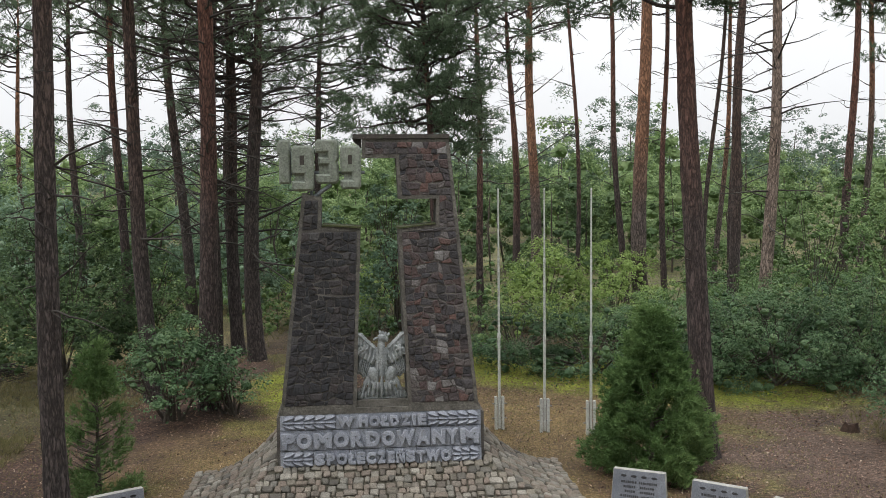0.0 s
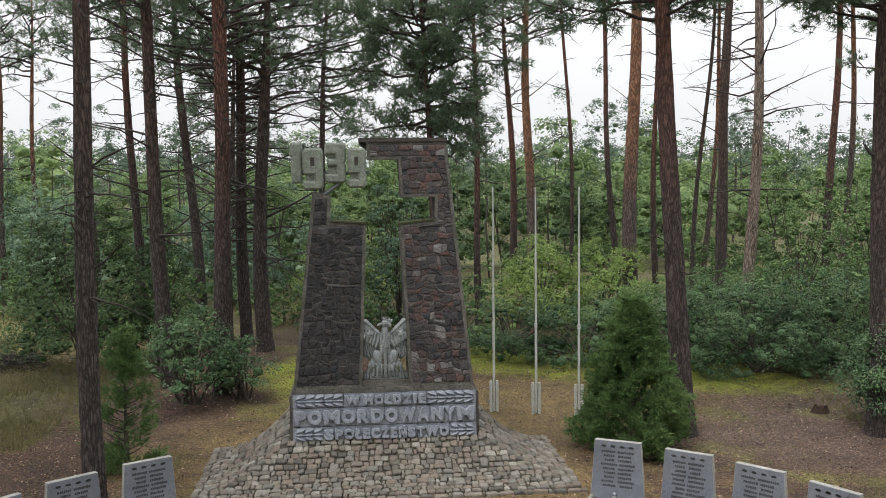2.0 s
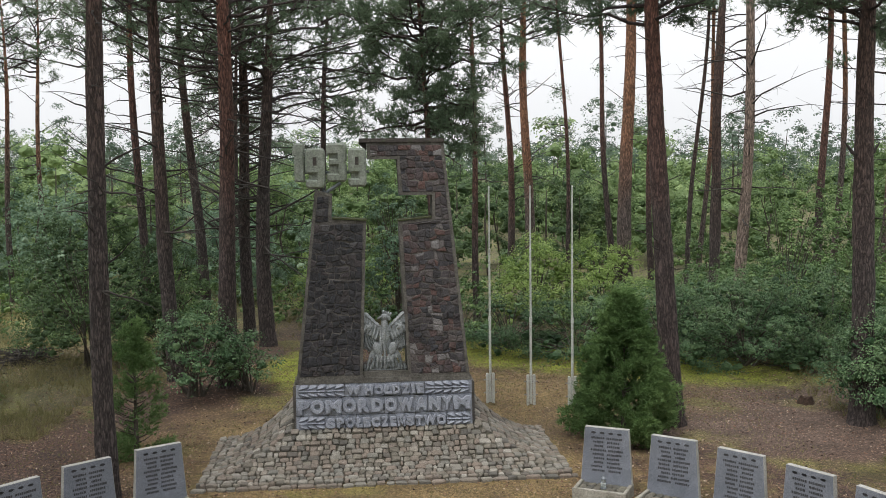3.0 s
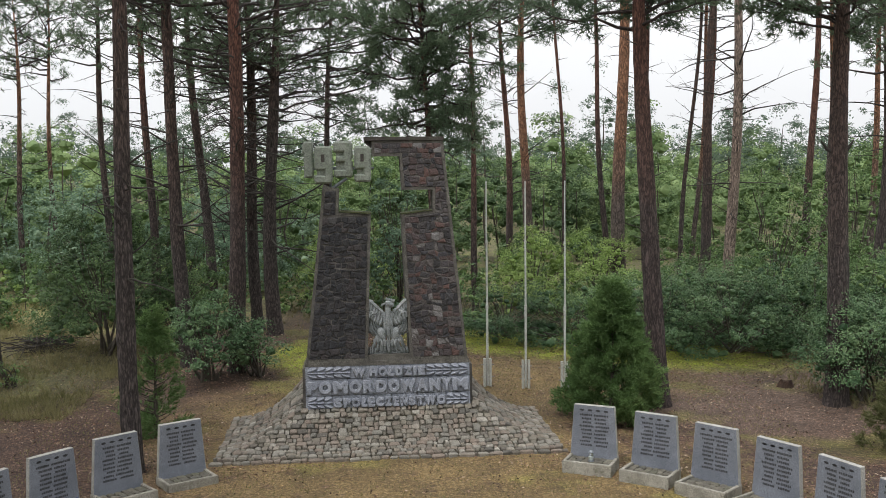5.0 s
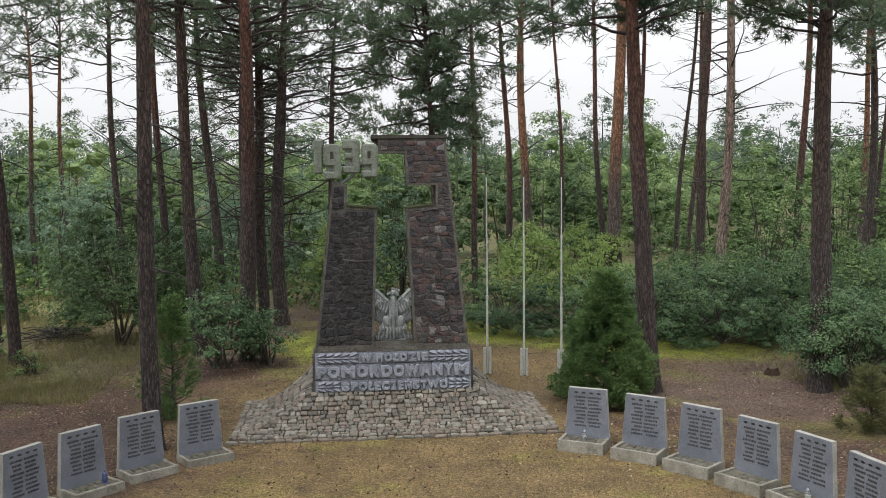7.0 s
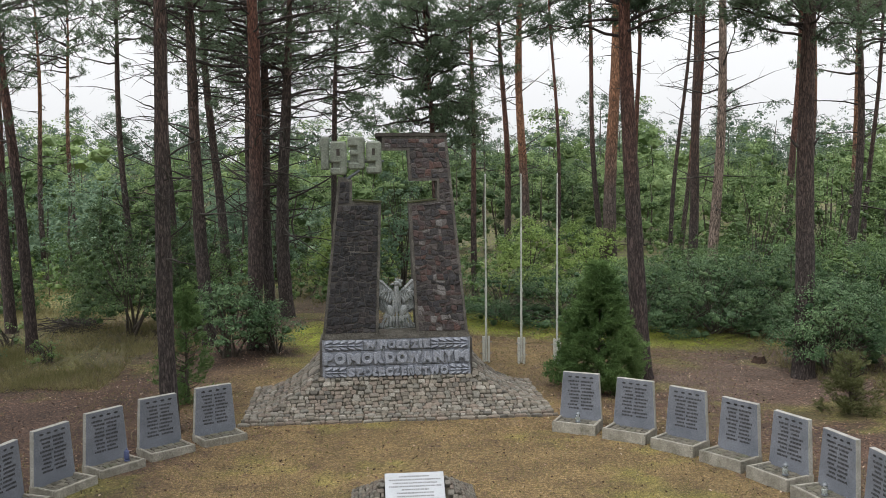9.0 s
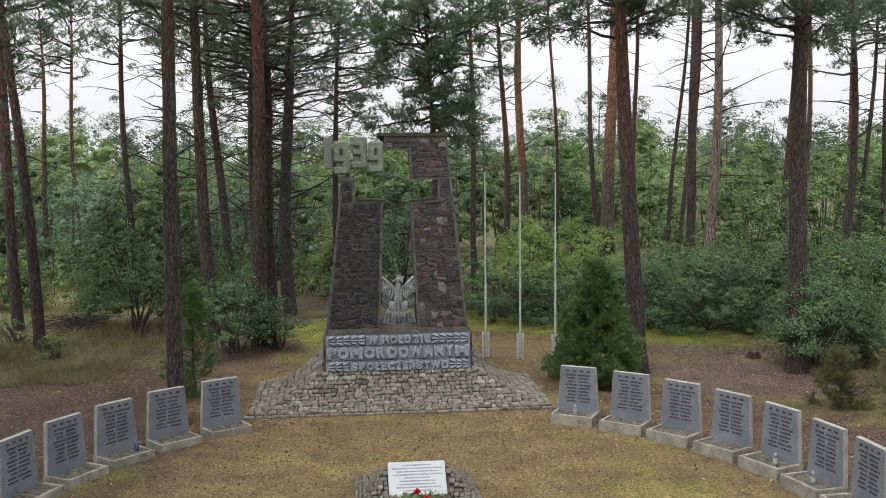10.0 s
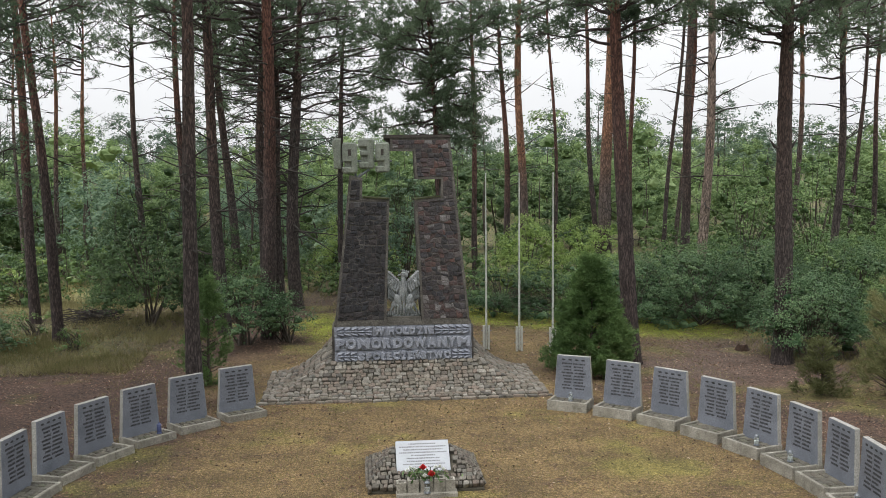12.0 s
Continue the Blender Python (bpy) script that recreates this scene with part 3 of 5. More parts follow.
def letter_mesh(ch, x0, x1, z0, z1, depth, bold=0.05):
    """One raised letter of the built-in font, fitted to its field, with chamfered edges."""
    cu = bpy.data.curves.new("letter", "FONT")
    cu.body, cu.size, cu.extrude, cu.bevel_depth, cu.bevel_resolution, cu.offset = ch, 1.0, 0.1, 0.035, 0, bold
    cu.resolution_u = 3
    tmp = bpy.data.objects.new("letter", cu)
    me = bpy.data.meshes.new_from_object(tmp)
    bpy.data.objects.remove(tmp)
    n = len(me.vertices)
    co = np.empty(n * 3)
    me.vertices.foreach_get("co", co)
    co = co.reshape(-1, 3)
    lo, hi = co.min(0), co.max(0)
    s = (co - lo) / (hi - lo)
    out = np.stack([x0 + (x1 - x0) * s[:, 0], -depth * s[:, 2], z0 + (z1 - z0) * s[:, 1]], 1)
    me.vertices.foreach_set("co", out.ravel())
    me.materials.clear()
    me.update()
    return me


def leaf_relief(bm, x, z, dx, dz, w, depth):
    """A raised pointed leaf from (x, z) along (dx, dz)."""
    px, pz = -dz, dx
    n = math.hypot(px, pz)
    px, pz = px / n * w, pz / n * w
    rows = [(0.0, 0.02), (0.25, 0.8), (0.55, 1.0), (0.8, 0.65), (1.0, 0.02)]
    spine = [bm.verts.new((x + dx * t, -depth * (0.35 + 0.65 * s), z + dz * t)) for t, s in rows]
    left = [bm.verts.new((x + dx * t + px * s, -0.002, z + dz * t + pz * s)) for t, s in rows]
    right = [bm.verts.new((x + dx * t - px * s, -0.002, z + dz * t - pz * s)) for t, s in rows]
    for i in range(4):
        bm.faces.new((left[i], spine[i], spine[i + 1], left[i + 1]))
        bm.faces.new((spine[i], right[i], right[i + 1], spine[i + 1]))


def build_inscription():
    ins = thing("inscription_panels", pose(1.13, 5.04, 0), "grey painted relief panels with raised Polish lettering and laurel leaves", "inscription")
    X0, X1 = -2.12, 0.88

    def fx(u):
        return X0 + (X1 - X0) * (u - 45) / 1062

    def tilt(ob, off=0.0):
        me = ob.data
        for v in me.vertices:
            v.co.y += 9.95 + 0.115 * (v.co.z - 0.555) + off
        return ob

    rows = {"low": (0.555, 0.788), "mid": (0.797, 1.086), "high": (1.095, 1.318)}
    fields = (("high", 45, 337), ("high", 337, 675), ("high", 675, 820), ("high", 820, 1107), ("mid", 45, 316), ("mid", 316, 573), ("mid", 573, 835), ("mid", 835, 1107), ("low", 45, 217), ("low", 217, 405), ("low", 405, 595), ("low", 595, 760), ("low", 760, 948), ("low", 948, 1107))
    for row, a, b in fields:
        z0, z1 = rows[row]
        bm = bmesh.new()
        box(bm, fx(a) + 0.003, fx(b) - 0.003, 0.0, 0.10, z0, z1, 0.006)
        tilt(part("panel", bm, M_SILVER, ins))

    def write(text, us, row, low, high):
        z0, z1 = rows[row]
        h = z1 - z0
        for ch, (a, b) in zip(text, us):
            top = high + (0.1 if ch == "Ń" else 0)
            me = letter_mesh(ch, fx(a), fx(b), z0 + h * low, z0 + h * top, 0.06)
            tilt(linked("letter", me, M_SILVER, ins))

    write("WHOŁDZIE", ((342, 434), (455, 508), (512, 570), (568, 618), (622, 670), (674, 732), (738, 760), (768, 814)), "high", 0.14, 0.86)
    write("POMORDOWANYM", ((54, 126), (130, 214), (220, 318), (322, 406), (412, 488), (492, 568), (574, 650), (652, 752), (755, 834), (840, 914), (914, 986), (990, 1096)), "mid", 0.12, 0.92)
    write("SPOŁECZEŃSTWO", ((224, 280), (286, 334), (337, 396), (398, 440), (444, 488), (492, 546), (549, 598), (606, 644), (650, 698), (702, 752), (756, 806), (806, 884), (886, 944)), "low", 0.12, 0.86)

    def laurel(row, a, b, right):
        z0, z1 = rows[row]
        h = z1 - z0
        ends = (fx(b) - 0.03, fx(a) + 0.03) if right else (fx(a) + 0.03, fx(b) - 0.03)
        span = abs(ends[1] - ends[0])
        sgn = -1 if right else 1
        groups = max(3, round(span / 0.15))
        for g in range(groups):
            x = ends[0] + sgn * span * g / groups * 0.98
            L = span / groups
            for dz, w in ((0.0, 0.17), (0.42, 0.24), (-0.42, 0.24)):
                bm = bmesh.new()
                leaf_relief(bm, x + sgn * 0.01, (z0 + z1) / 2 + h * dz * 0.35, sgn * L * 1.2, h * dz * 0.6, h * w, 0.06)
                tilt(part("laurel_leaf", bm, M_SILVER, ins))

    laurel("high", 45, 337, False)
    laurel("high", 820, 1107, True)
    laurel("low", 45, 217, False)
    laurel("low", 948, 1107, True)


build_inscription()


def build_year():
    """The four concrete figures of the year, hung in front of the opening on a steel bar."""
    year = thing("year_figures", pose(1.13, 5.04, 0), "grey-green concrete block figures reading 1939 on a steel bar", "sculpture")
    spots = (("1", -2.10, -1.905, 4.735, 5.395, -0.05), ("9", -1.885, -1.555, 4.63, 5.305, -0.09), ("3", -1.535, -1.185, 4.735, 5.395, -0.05), ("9", -1.165, -0.855, 4.65, 5.30, -0.09))

    def solid(poly, y0, y1, bev):
        bm = bmesh.new()
        vs = [bm.verts.new((x, 0, z)) for x, z in poly]
        f = bm.faces.new(vs)
        r = bmesh.ops.extrude_face_region(bm, geom=[f])
        bmesh.ops.translate(bm, verts=[v for v in r["geom"] if isinstance(v, bmesh.types.BMVert)], vec=(0, y1 - y0, 0))
        bmesh.ops.translate(bm, verts=bm.verts[:], vec=(0, y0, 0))
        bmesh.ops.recalc_face_normals(bm, faces=bm.faces[:])
        front = [e for e in bm.edges if all(abs(v.co.y - y0) < 1e-5 for v in e.verts)]
        bmesh.ops.bevel(bm, geom=front, offset=bev, segments=1, affect="EDGES")
        return bm

    shapes = {
        "1": [(0.14, 0.0), (0.95, 0.0), (1, 0.03), (1, 1), (0.2, 1), (0.0, 0.88), (0.0, 0.68), (0.14, 0.66)],
        "9": [(0.1, 0), (0.9, 0), (1, 0.07), (1, 0.93), (0.9, 1), (0.1, 1), (0, 0.93), (0, 0.42), (0.07, 0.36), (0.55, 0.36), (0.55, 0.22), (0.0, 0.22), (0.0, 0.07)],
        "3": [(0.1, 0), (0.9, 0), (1, 0.07), (1, 0.42), (0.93, 0.5), (1, 0.58), (1, 0.93), (0.9, 1), (0.1, 1), (0, 0.93), (0, 0.70), (0.5, 0.70), (0.5, 0.60), (0.12, 0.60), (0.12, 0.42), (0.55, 0.42), (0.55, 0.22), (0, 0.22), (0, 0.07)],
    }
    for ch, x0, x1, z0, z1, dy in spots:
        y = face_y((z0 + z1) / 2) + dy
        poly = [(x0 + (x1 - x0) * u, z0 + (z1 - z0) * v) for u, v in shapes[ch]]
        fig = part("figure", solid(poly, y, y + 0.26, 0.03), M_MOSSY, year)
        if ch == "9":
            w, h = x1 - x0, z1 - z0
            # thin dark block stands in for the shade inside the nine's hollow
            bm = bmesh.new()
            box(bm, x0 + w * 0.38, x0 + w * 0.58, y - 0.004, y + 0.02, z0 + h * 0.57, z0 + h * 0.78)
            part("figure_hollow", bm, M_CAP, fig, "dark block on the figure nine, standing in for shade in its recess")
        bm = bmesh.new()
        box(bm, x0 + 0.05, x1 - 0.02, y + 0.06, y + 0.25, z0 + 0.02, z1 - 0.02)
        part("backing", bm, M_MOSSY, year)
    p = Pipes()
    p.tube([(-1.62, 10.45, 4.50), (-1.30, 10.43, 4.72)], [0.035, 0.035], 6)
    p.tube([(-1.95, 10.55, 4.9), (-0.8, 10.55, 4.9)], [0.03, 0.03], 6)
    p.tube([(-1.60, 10.55, 4.45), (-1.60, 10.55, 5.0)], [0.03, 0.03], 6)
    linked("steel_bar", p.mesh("steel_bar"), M_STEEL, year)


build_year()


def build_eagle():
    """The stone eagle as one plain carved shape that fills the gap between the piers."""
    bm = bmesh.new()
    cx, z0, y0 = 0.53, 1.50, 15.24

    def blob(x, z, rx, rz, ry, y=0.0, turn=0.0):
        m = pose(cx + x, y0 + y, z0 + z, 0, turn, 0) @ Matrix.Diagonal((rx, ry, rz, 1))
        bmesh.ops.create_icosphere(bm, subdivisions=2, radius=1.0, matrix=m)

    def ridge(x, z, dx, dz, w, depth, y, end=0.25, body=1.0):
        """A carved feather: a raised ridge with sloping flanks and a blunt or pointed end."""
        n = math.hypot(dx, dz)
        px, pz = -dz / n * w, dx / n * w
        rows = [(0, 0.6, 0.6), (0.45, body, 1.0), (0.85, body, 0.9), (1.0, end, 0.45)]
        sp = [bm.verts.new((cx + x + dx * t, y0 + y - depth * h, z0 + z + dz * t)) for t, s, h in rows]
        for k in (1, -1):
            ed = [bm.verts.new((cx + x + dx * t + k * px * s, y0 + y, z0 + z + dz * t + k * pz * s)) for t, s, h in rows]
            bk = [bm.verts.new((v.co.x, y0 + y + 0.05, v.co.z)) for v in ed]
            for i in range(3):
                bm.faces.new((ed[i], sp[i], sp[i + 1], ed[i + 1])[::k])
                bm.faces.new((bk[i], ed[i], ed[i + 1], bk[i + 1])[::k])
            bm.faces.new((sp[3], bk[3], ed[3]))

    def plate(outline, s, y, thick):
        f = [bm.verts.new((cx + s * x, y0 + y, z0 + z)) for x, z in outline]
        r = [bm.verts.new((cx + s * x, y0 + y + thick, z0 + z)) for x, z in outline]
        bm.faces.new(f)
        bm.faces.new(r[::-1])
        for i in range(len(f)):
            bm.faces.new((f[i], f[i - 1], r[i - 1], r[i]))

    for s in (-1, 1):
        # wing: backing, long quills, a toothed second row, the thick leading edge and its rosette
        plate([(0.08, 0.70), (0.20, 0.80), (0.345, 0.96), (0.355, 0.42), (0.28, 0.31), (0.10, 0.40)], s, 0.03, 0.07)
        for i in range(7):
            t = i / 6
            ridge(s * (0.11 + 0.20 * t), 0.60 + 0.10 * t, s * (0.12 - 0.075 * t), -0.26 - 0.06 * t, 0.027, 0.05, 0.015 - 0.004 * i, 0.3)
        for i in range(5):
            t = i / 4
            ridge(s * (0.10 + 0.22 * t), 0.66 + 0.13 * t, s * (0.06 - 0.04 * t), -0.13, 0.036, 0.045, -0.03 - 0.003 * i, 0.05)
        for k in range(6):
            a = k / 5
            ridge(s * (0.345 - 0.05 * a - 0.20 * a * a), 0.985 - 0.06 * a - 0.16 * a * a, s * (-0.065 - 0.02 * a), -0.035 - 0.05 * a, 0.034, 0.028, -0.02, 0.8)
        for i in range(6):
            t = i / 5
            ridge(s * (0.09 + 0.25 * t), 0.76 + 0.20 * t ** 0.8, s * (0.03 - 0.02 * t), -0.16, 0.034, 0.04, -0.012, 0.1)
        blob(s * 0.265, 0.765, 0.042, 0.042, 0.03, -0.06)
        for k in range(5):
            a = 2 * math.pi * k / 5
            blob(s * 0.265 + 0.045 * math.cos(a), 0.765 + 0.045 * math.sin(a), 0.022, 0.022, 0.025, -0.055)
        # thigh: a smooth flared skirt with a scalloped hem
        plate([(0.03, 0.52), (0.11, 0.49), (0.20, 0.38), (0.275, 0.25), (0.05, 0.235)], s, -0.02, 0.10)
        blob(s * 0.12, 0.37, 0.085, 0.13, 0.055, -0.03, s * 24)
        for i in range(4):
            ridge(s * (0.075 + 0.055 * i), 0.29 - 0.004 * i, s * 0.012, -0.075, 0.030, 0.035, -0.045, 0.3)
        # leg and claw
        ridge(s * 0.23, 0.25, s * 0.06, -0.15, 0.030, 0.05, -0.02, 0.7)
        for i in range(3):
            ridge(s * (0.235 + 0.045 * i), 0.12, s * (0.01 + 0.012 * i), -0.115 + 0.01 * abs(i - 1), 0.024, 0.05, -0.035, 0.2)
        # tail feathers with rounded ends, in two tiers
        for i in range(3):
            ridge(s * (0.045 + 0.062 * i), 0.25 - 0.01 * i, s * (0.015 + 0.012 * i), -0.22 + 0.015 * i, 0.036, 0.05, -0.025 + 0.006 * i, 0.55)
        for i in range(2):
            ridge(s * (0.05 + 0.06 * i), 0.26, s * 0.012, -0.12, 0.032, 0.04, -0.06, 0.5)
    # body with a toothed breast, the long middle ridge, neck, head and crown
    blob(0, 0.58, 0.085, 0.25, 0.07, -0.02)
    blob(0, 0.80, 0.060, 0.14, 0.06, -0.03)
    for r in range(5):
        for i in range(3):
            ridge(-0.052 + 0.052 * i, 0.80 - 0.085 * r - 0.02 * abs(i - 1), (i - 1) * 0.008, -0.12, 0.032, 0.03, -0.085 + abs(i - 1) * 0.03, 0.05)
    ridge(0, 0.46, 0, -0.45, 0.024, 0.05, -0.075, 0.05)
    blob(0.01, 0.93, 0.070, 0.066, 0.06, -0.05)
    blob(-0.085, 0.915, 0.045, 0.022, 0.03, -0.05, -28)
    blob(0.075, 0.905, 0.035, 0.05, 0.04, -0.05)
    for i in range(4):
        blob(-0.015 + 0.04 * i, 1.01 - 0.012 * i, 0.022, 0.036, 0.03, -0.05, -8 + 12 * i)
    box(bm, cx - 0.36, cx + 0.36, y0 - 0.02, y0 + 0.1, z0 + 0.003, z0 + 0.03)
    ob = part("eagle_statue", bm, M_EAGLE, None, smooth=False)
    tagged(ob, "grey carved stone eagle with raised wings between the piers", "statue")


build_eagle()

# ---- setts ----
PX0, PX1, PY0, PY1 = -2.16, 0.92, 9.98, 10.95
REACH_X, REACH_Y, RISE = 1.45, 1.27, 0.53


def mound_z(r):
    return RISE * max(0.0, 1 - r) ** 1.7 + 0.035


def sett_mesh(name, w, h, rng, depth=0.03):
    q = [(-w / 2, -h / 2), (w / 2, -h / 2), (w / 2, h / 2), (-w / 2, h / 2)]
    j = 0.13 * min(w, h)
    q = [(a + rng.uniform(-j, j), b + rng.uniform(-j, j)) for a, b in q]
    return block_mesh(name, q, depth, rng, 0.32, 0.003)


def lay(origin, along, out):
    """The pose of a sett: its x along the course, its front towards out."""
    x = Vector(along).normalized()
    y = -Vector(out).normalized()
    z = x.cross(y).normalized()
    y = z.cross(x)
    m = Matrix((x, y, z)).transposed().to_4x4()
    m.translation = origin
    return m


def slope_setts(point, u_range, rows, width, rng, along_sign=1):
    """Poses and widths of setts in courses; point(u, r) is a place on the slope."""
    found = []
    for k in range(rows):
        r0, r1 = k / rows, (k + 1) / rows
        rm = (r0 + r1) / 2
        a, b = u_range(rm)
        n = max(1, round((b - a) / width))
        cuts = np.linspace(a, b, n + 1)
        cuts[1:-1] += rng.uniform(-0.36, 0.36, n - 1) * (b - a) / n
        for c0, c1 in zip(cuts, cuts[1:]):
            c = (c0 + c1) / 2
            wob = rng.uniform(-0.2, 0.2) / rows
            o, e = Vector(point(c, rm + wob)), Vector(point(c + 0.01, rm + wob))
            up, dn = Vector(point(c, r0 + 0.001)), Vector(point(c, r1))
            along, rise = e - o, up - dn
            nrm = along.cross(rise)
            if nrm.z < 0:
                nrm, along = -nrm, -along
            found.append((lay(o, along, nrm), abs(c1 - c0), rise.length))
    return found


def build_mound():
    rng = np.random.default_rng(5)
    mound = thing("stone_mound", pose(1.13, 5.04, 0), "sloping mound paved with worn brown and grey granite setts", "mound")
    steps = [i / 10 for i in range(11)]
    bm = bmesh.new()
    loops = []
    for r in steps:
        z = mound_z(r) - 0.01 if r < 1 else -0.05
        x0, x1, y0, y1 = PX0 - REACH_X * r, PX1 + REACH_X * r, PY0 - REACH_Y * r, PY1 + REACH_Y * r * 0.5
        high = z * (1 + 0.75 * (1 - r))
        loops.append([bm.verts.new(p) for p in ((x0, y0, z), (x1, y0, z), (x1, y1, high), (x0, y1, high))])
    for a, b in zip(loops, loops[1:]):
        for i in range(4):
            bm.faces.new((a[i], a[(i + 1) % 4], b[(i + 1) % 4], b[i]))
    part("bed", bm, M_JOINT, mound, "earthy bed between the setts")

    def side_z(u, r):
        """The flanks climb towards the back of the plinth."""
        y0, y1 = PY0 - REACH_Y * r, PY1 + REACH_Y * r
        return mound_z(r) * (1 + 0.75 * (1 - r) * (u - y0) / (y1 - y0))

    sides = [
        slope_setts(lambda u, r: (u, PY0 - REACH_Y * r, mound_z(r)), lambda r: (PX0 - REACH_X * r, PX1 + REACH_X * r), 12, 0.118, rng),
        slope_setts(lambda u, r: (PX0 - REACH_X * r, u, side_z(u, r)), lambda r: (PY0 - REACH_Y * r, PY1 + REACH_Y * r * 0.5), 11, 0.13, rng),
        slope_setts(lambda u, r: (PX1 + REACH_X * r, u, side_z(u, r)), lambda r: (PY0 - REACH_Y * r, PY1 + REACH_Y * r * 0.5), 11, 0.13, rng),
    ]
    sides.append(slope_setts(lambda u, r: (u, PY0 - REACH_Y - 0.02 - 0.11 * r, 0.012), lambda r: (PX0 - REACH_X - 0.05, PX1 + REACH_X + 0.05), 1, 0.17, rng))
    pool = {}
    every = [s for side in sides for s in side]
    near = sorted(every, key=lambda s: s[0].translation.y)
    V, F, n = [], [], 0
    for i, (m, w, h) in enumerate(near):
        if i < 300:
            key = (round(w / 0.02), round(h / 0.01), i % 3)
            if key not in pool:
                pool[key] = sett_mesh("sett", w - 0.004, h - 0.004, rng)
            ob = linked("sett", pool[key], M_SETT, mound)
            ob.matrix_basis = m @ pose(0, rng.uniform(-0.008, 0.004), 0, rng.uniform(-4, 4), rng.uniform(-9, 9), rng.uniform(-4, 4))
        else:
            me = sett_mesh("sett", w - 0.004, h - 0.004, rng)
            for v in me.vertices:
                V.append(tuple(m @ v.co))
            F += [tuple(n + k for k in f.vertices) for f in me.polygons]
            n += len(me.vertices)
            bpy.data.meshes.remove(me)
    if V:
        me = bpy.data.meshes.new("sett_paving")
        me.from_pydata(V, [], F)
        linked("sett_paving", me, M_SETT_ISLE, mound)["kind"] = "stuff"


build_mound()


# ---- name slabs ----
def emblem(bm, x, z, s):
    """A small dark crossed-branch sign as a flat raised shape."""
    for k in range(3):
        leaf_relief(bm, x - s, z, 2 * s, 0, s * 0.42, 0.003)
    leaf_relief(bm, x - s * 0.7, z - s * 0.35, s * 1.4, s * 0.7, s * 0.25, 0.003)
    leaf_relief(bm, x - s * 0.7, z + s * 0.35, s * 1.4, -s * 0.7, s * 0.25, 0.003)


def build_slab(rng):
    s = thing("name_slab", pose(0, 0, 0), "grey terrazzo memorial slab with dark rows of names on a sett-filled kerb", "memorial slab", "ring of memorial slabs")
    lean = 0.02
    z0, z1, w0, w1, th = 0.10, 0.975, 0.395, 0.335, 0.085

    def leaning(bm):
        for v in bm.verts:
            v.co.y += lean * (v.co.z - z0) / (z1 - z0)
        return bm

    bm = bmesh.new()
    f = [bm.verts.new(p) for p in ((-w0, 0, z0), (w0, 0, z0), (w1, 0, z1), (-w1, 0, z1))]
    b = [bm.verts.new(p) for p in ((-w0, th, z0), (w0, th, z0), (w1, th, z1), (-w1, th, z1))]
    bm.faces.new(f)
    bm.faces.new(b[::-1])
    for i in range(4):
        bm.faces.new((f[i], f[(i + 1) % 4], b[(i + 1) % 4], b[i]))
    bmesh.ops.bevel(bm, geom=bm.edges[:], offset=0.006, segments=1, affect="EDGES")
    plate = part("slab", leaning(bm), M_SLAB, s)
    plate.data.materials.append(M_SLAB_EDGE)
    for p in plate.data.polygons:
        if p.normal.z > 0.7 or abs(p.normal.x) > 0.7:
            p.material_index = 1
    bm = bmesh.new()
    for i in range(4):
        emblem(bm, -0.2 + 0.133 * i, 0.895, 0.042)
    for v in bm.verts:
        v.co.y -= 0.002
    part("emblems", leaning(bm), M_INK, plate, "four small dark branch signs")
    for row in range(9):
        z = 0.80 - row * 0.062
        total = rng.uniform(0.34, 0.5)
        x = -total / 2
        bm = bmesh.new()
        split = total * rng.uniform(0.38, 0.5)
        while x < total / 2:
            w = rng.uniform(0.016, 0.026)
            if not (abs(x + total / 2 - split) < 0.02):
                box(bm, x, x + w, -0.0025, 0.004, z, z + rng.uniform(0.028, 0.034))
            x += w + 0.007
        part("name_bar", leaning(bm), M_INK, plate)
    bm = bmesh.new()
    box(bm, -0.40, 0.40, -0.47, -0.405, -0.10, 0.16, 0.008)
    part("kerb", bm, M_KERB, s)
    for sx in (-1, 1):
        bm = bmesh.new()
        box(bm, min(sx * 0.40, sx * 0.345), max(sx * 0.40, sx * 0.345), -0.402, 0.10, -0.10, 0.155, 0.008)
        part("kerb", bm, M_KERB, s)
    bm = bmesh.new()
    box(bm, -0.343, 0.343, -0.403, 0.09, -0.10, 0.105)
    part("bed", bm, M_JOINT, s)
    for r in range(3):
        cuts = np.linspace(-0.34, 0.34, 7)
        cuts[1:-1] += rng.uniform(-0.025, 0.025, 5)
        for a, b_ in zip(cuts, cuts[1:]):
            me = sett_mesh("sett", b_ - a, 0.128, rng, 0.02)
            ob = linked("sett", me, M_BED_SETT, s)
            ob.matrix_basis = lay(((a + b_) / 2, -0.337 + 0.13 * r, 0.108), (1, 0, 0), (0, 0, 1))
    return s


def slab_pose(x, y, turn):
    m = pose(x, y, 0.03 if x > 0 else -0.03, 0, 0, turn)
    return m @ pose(0, -0.02, 0, 0, 0, 0)


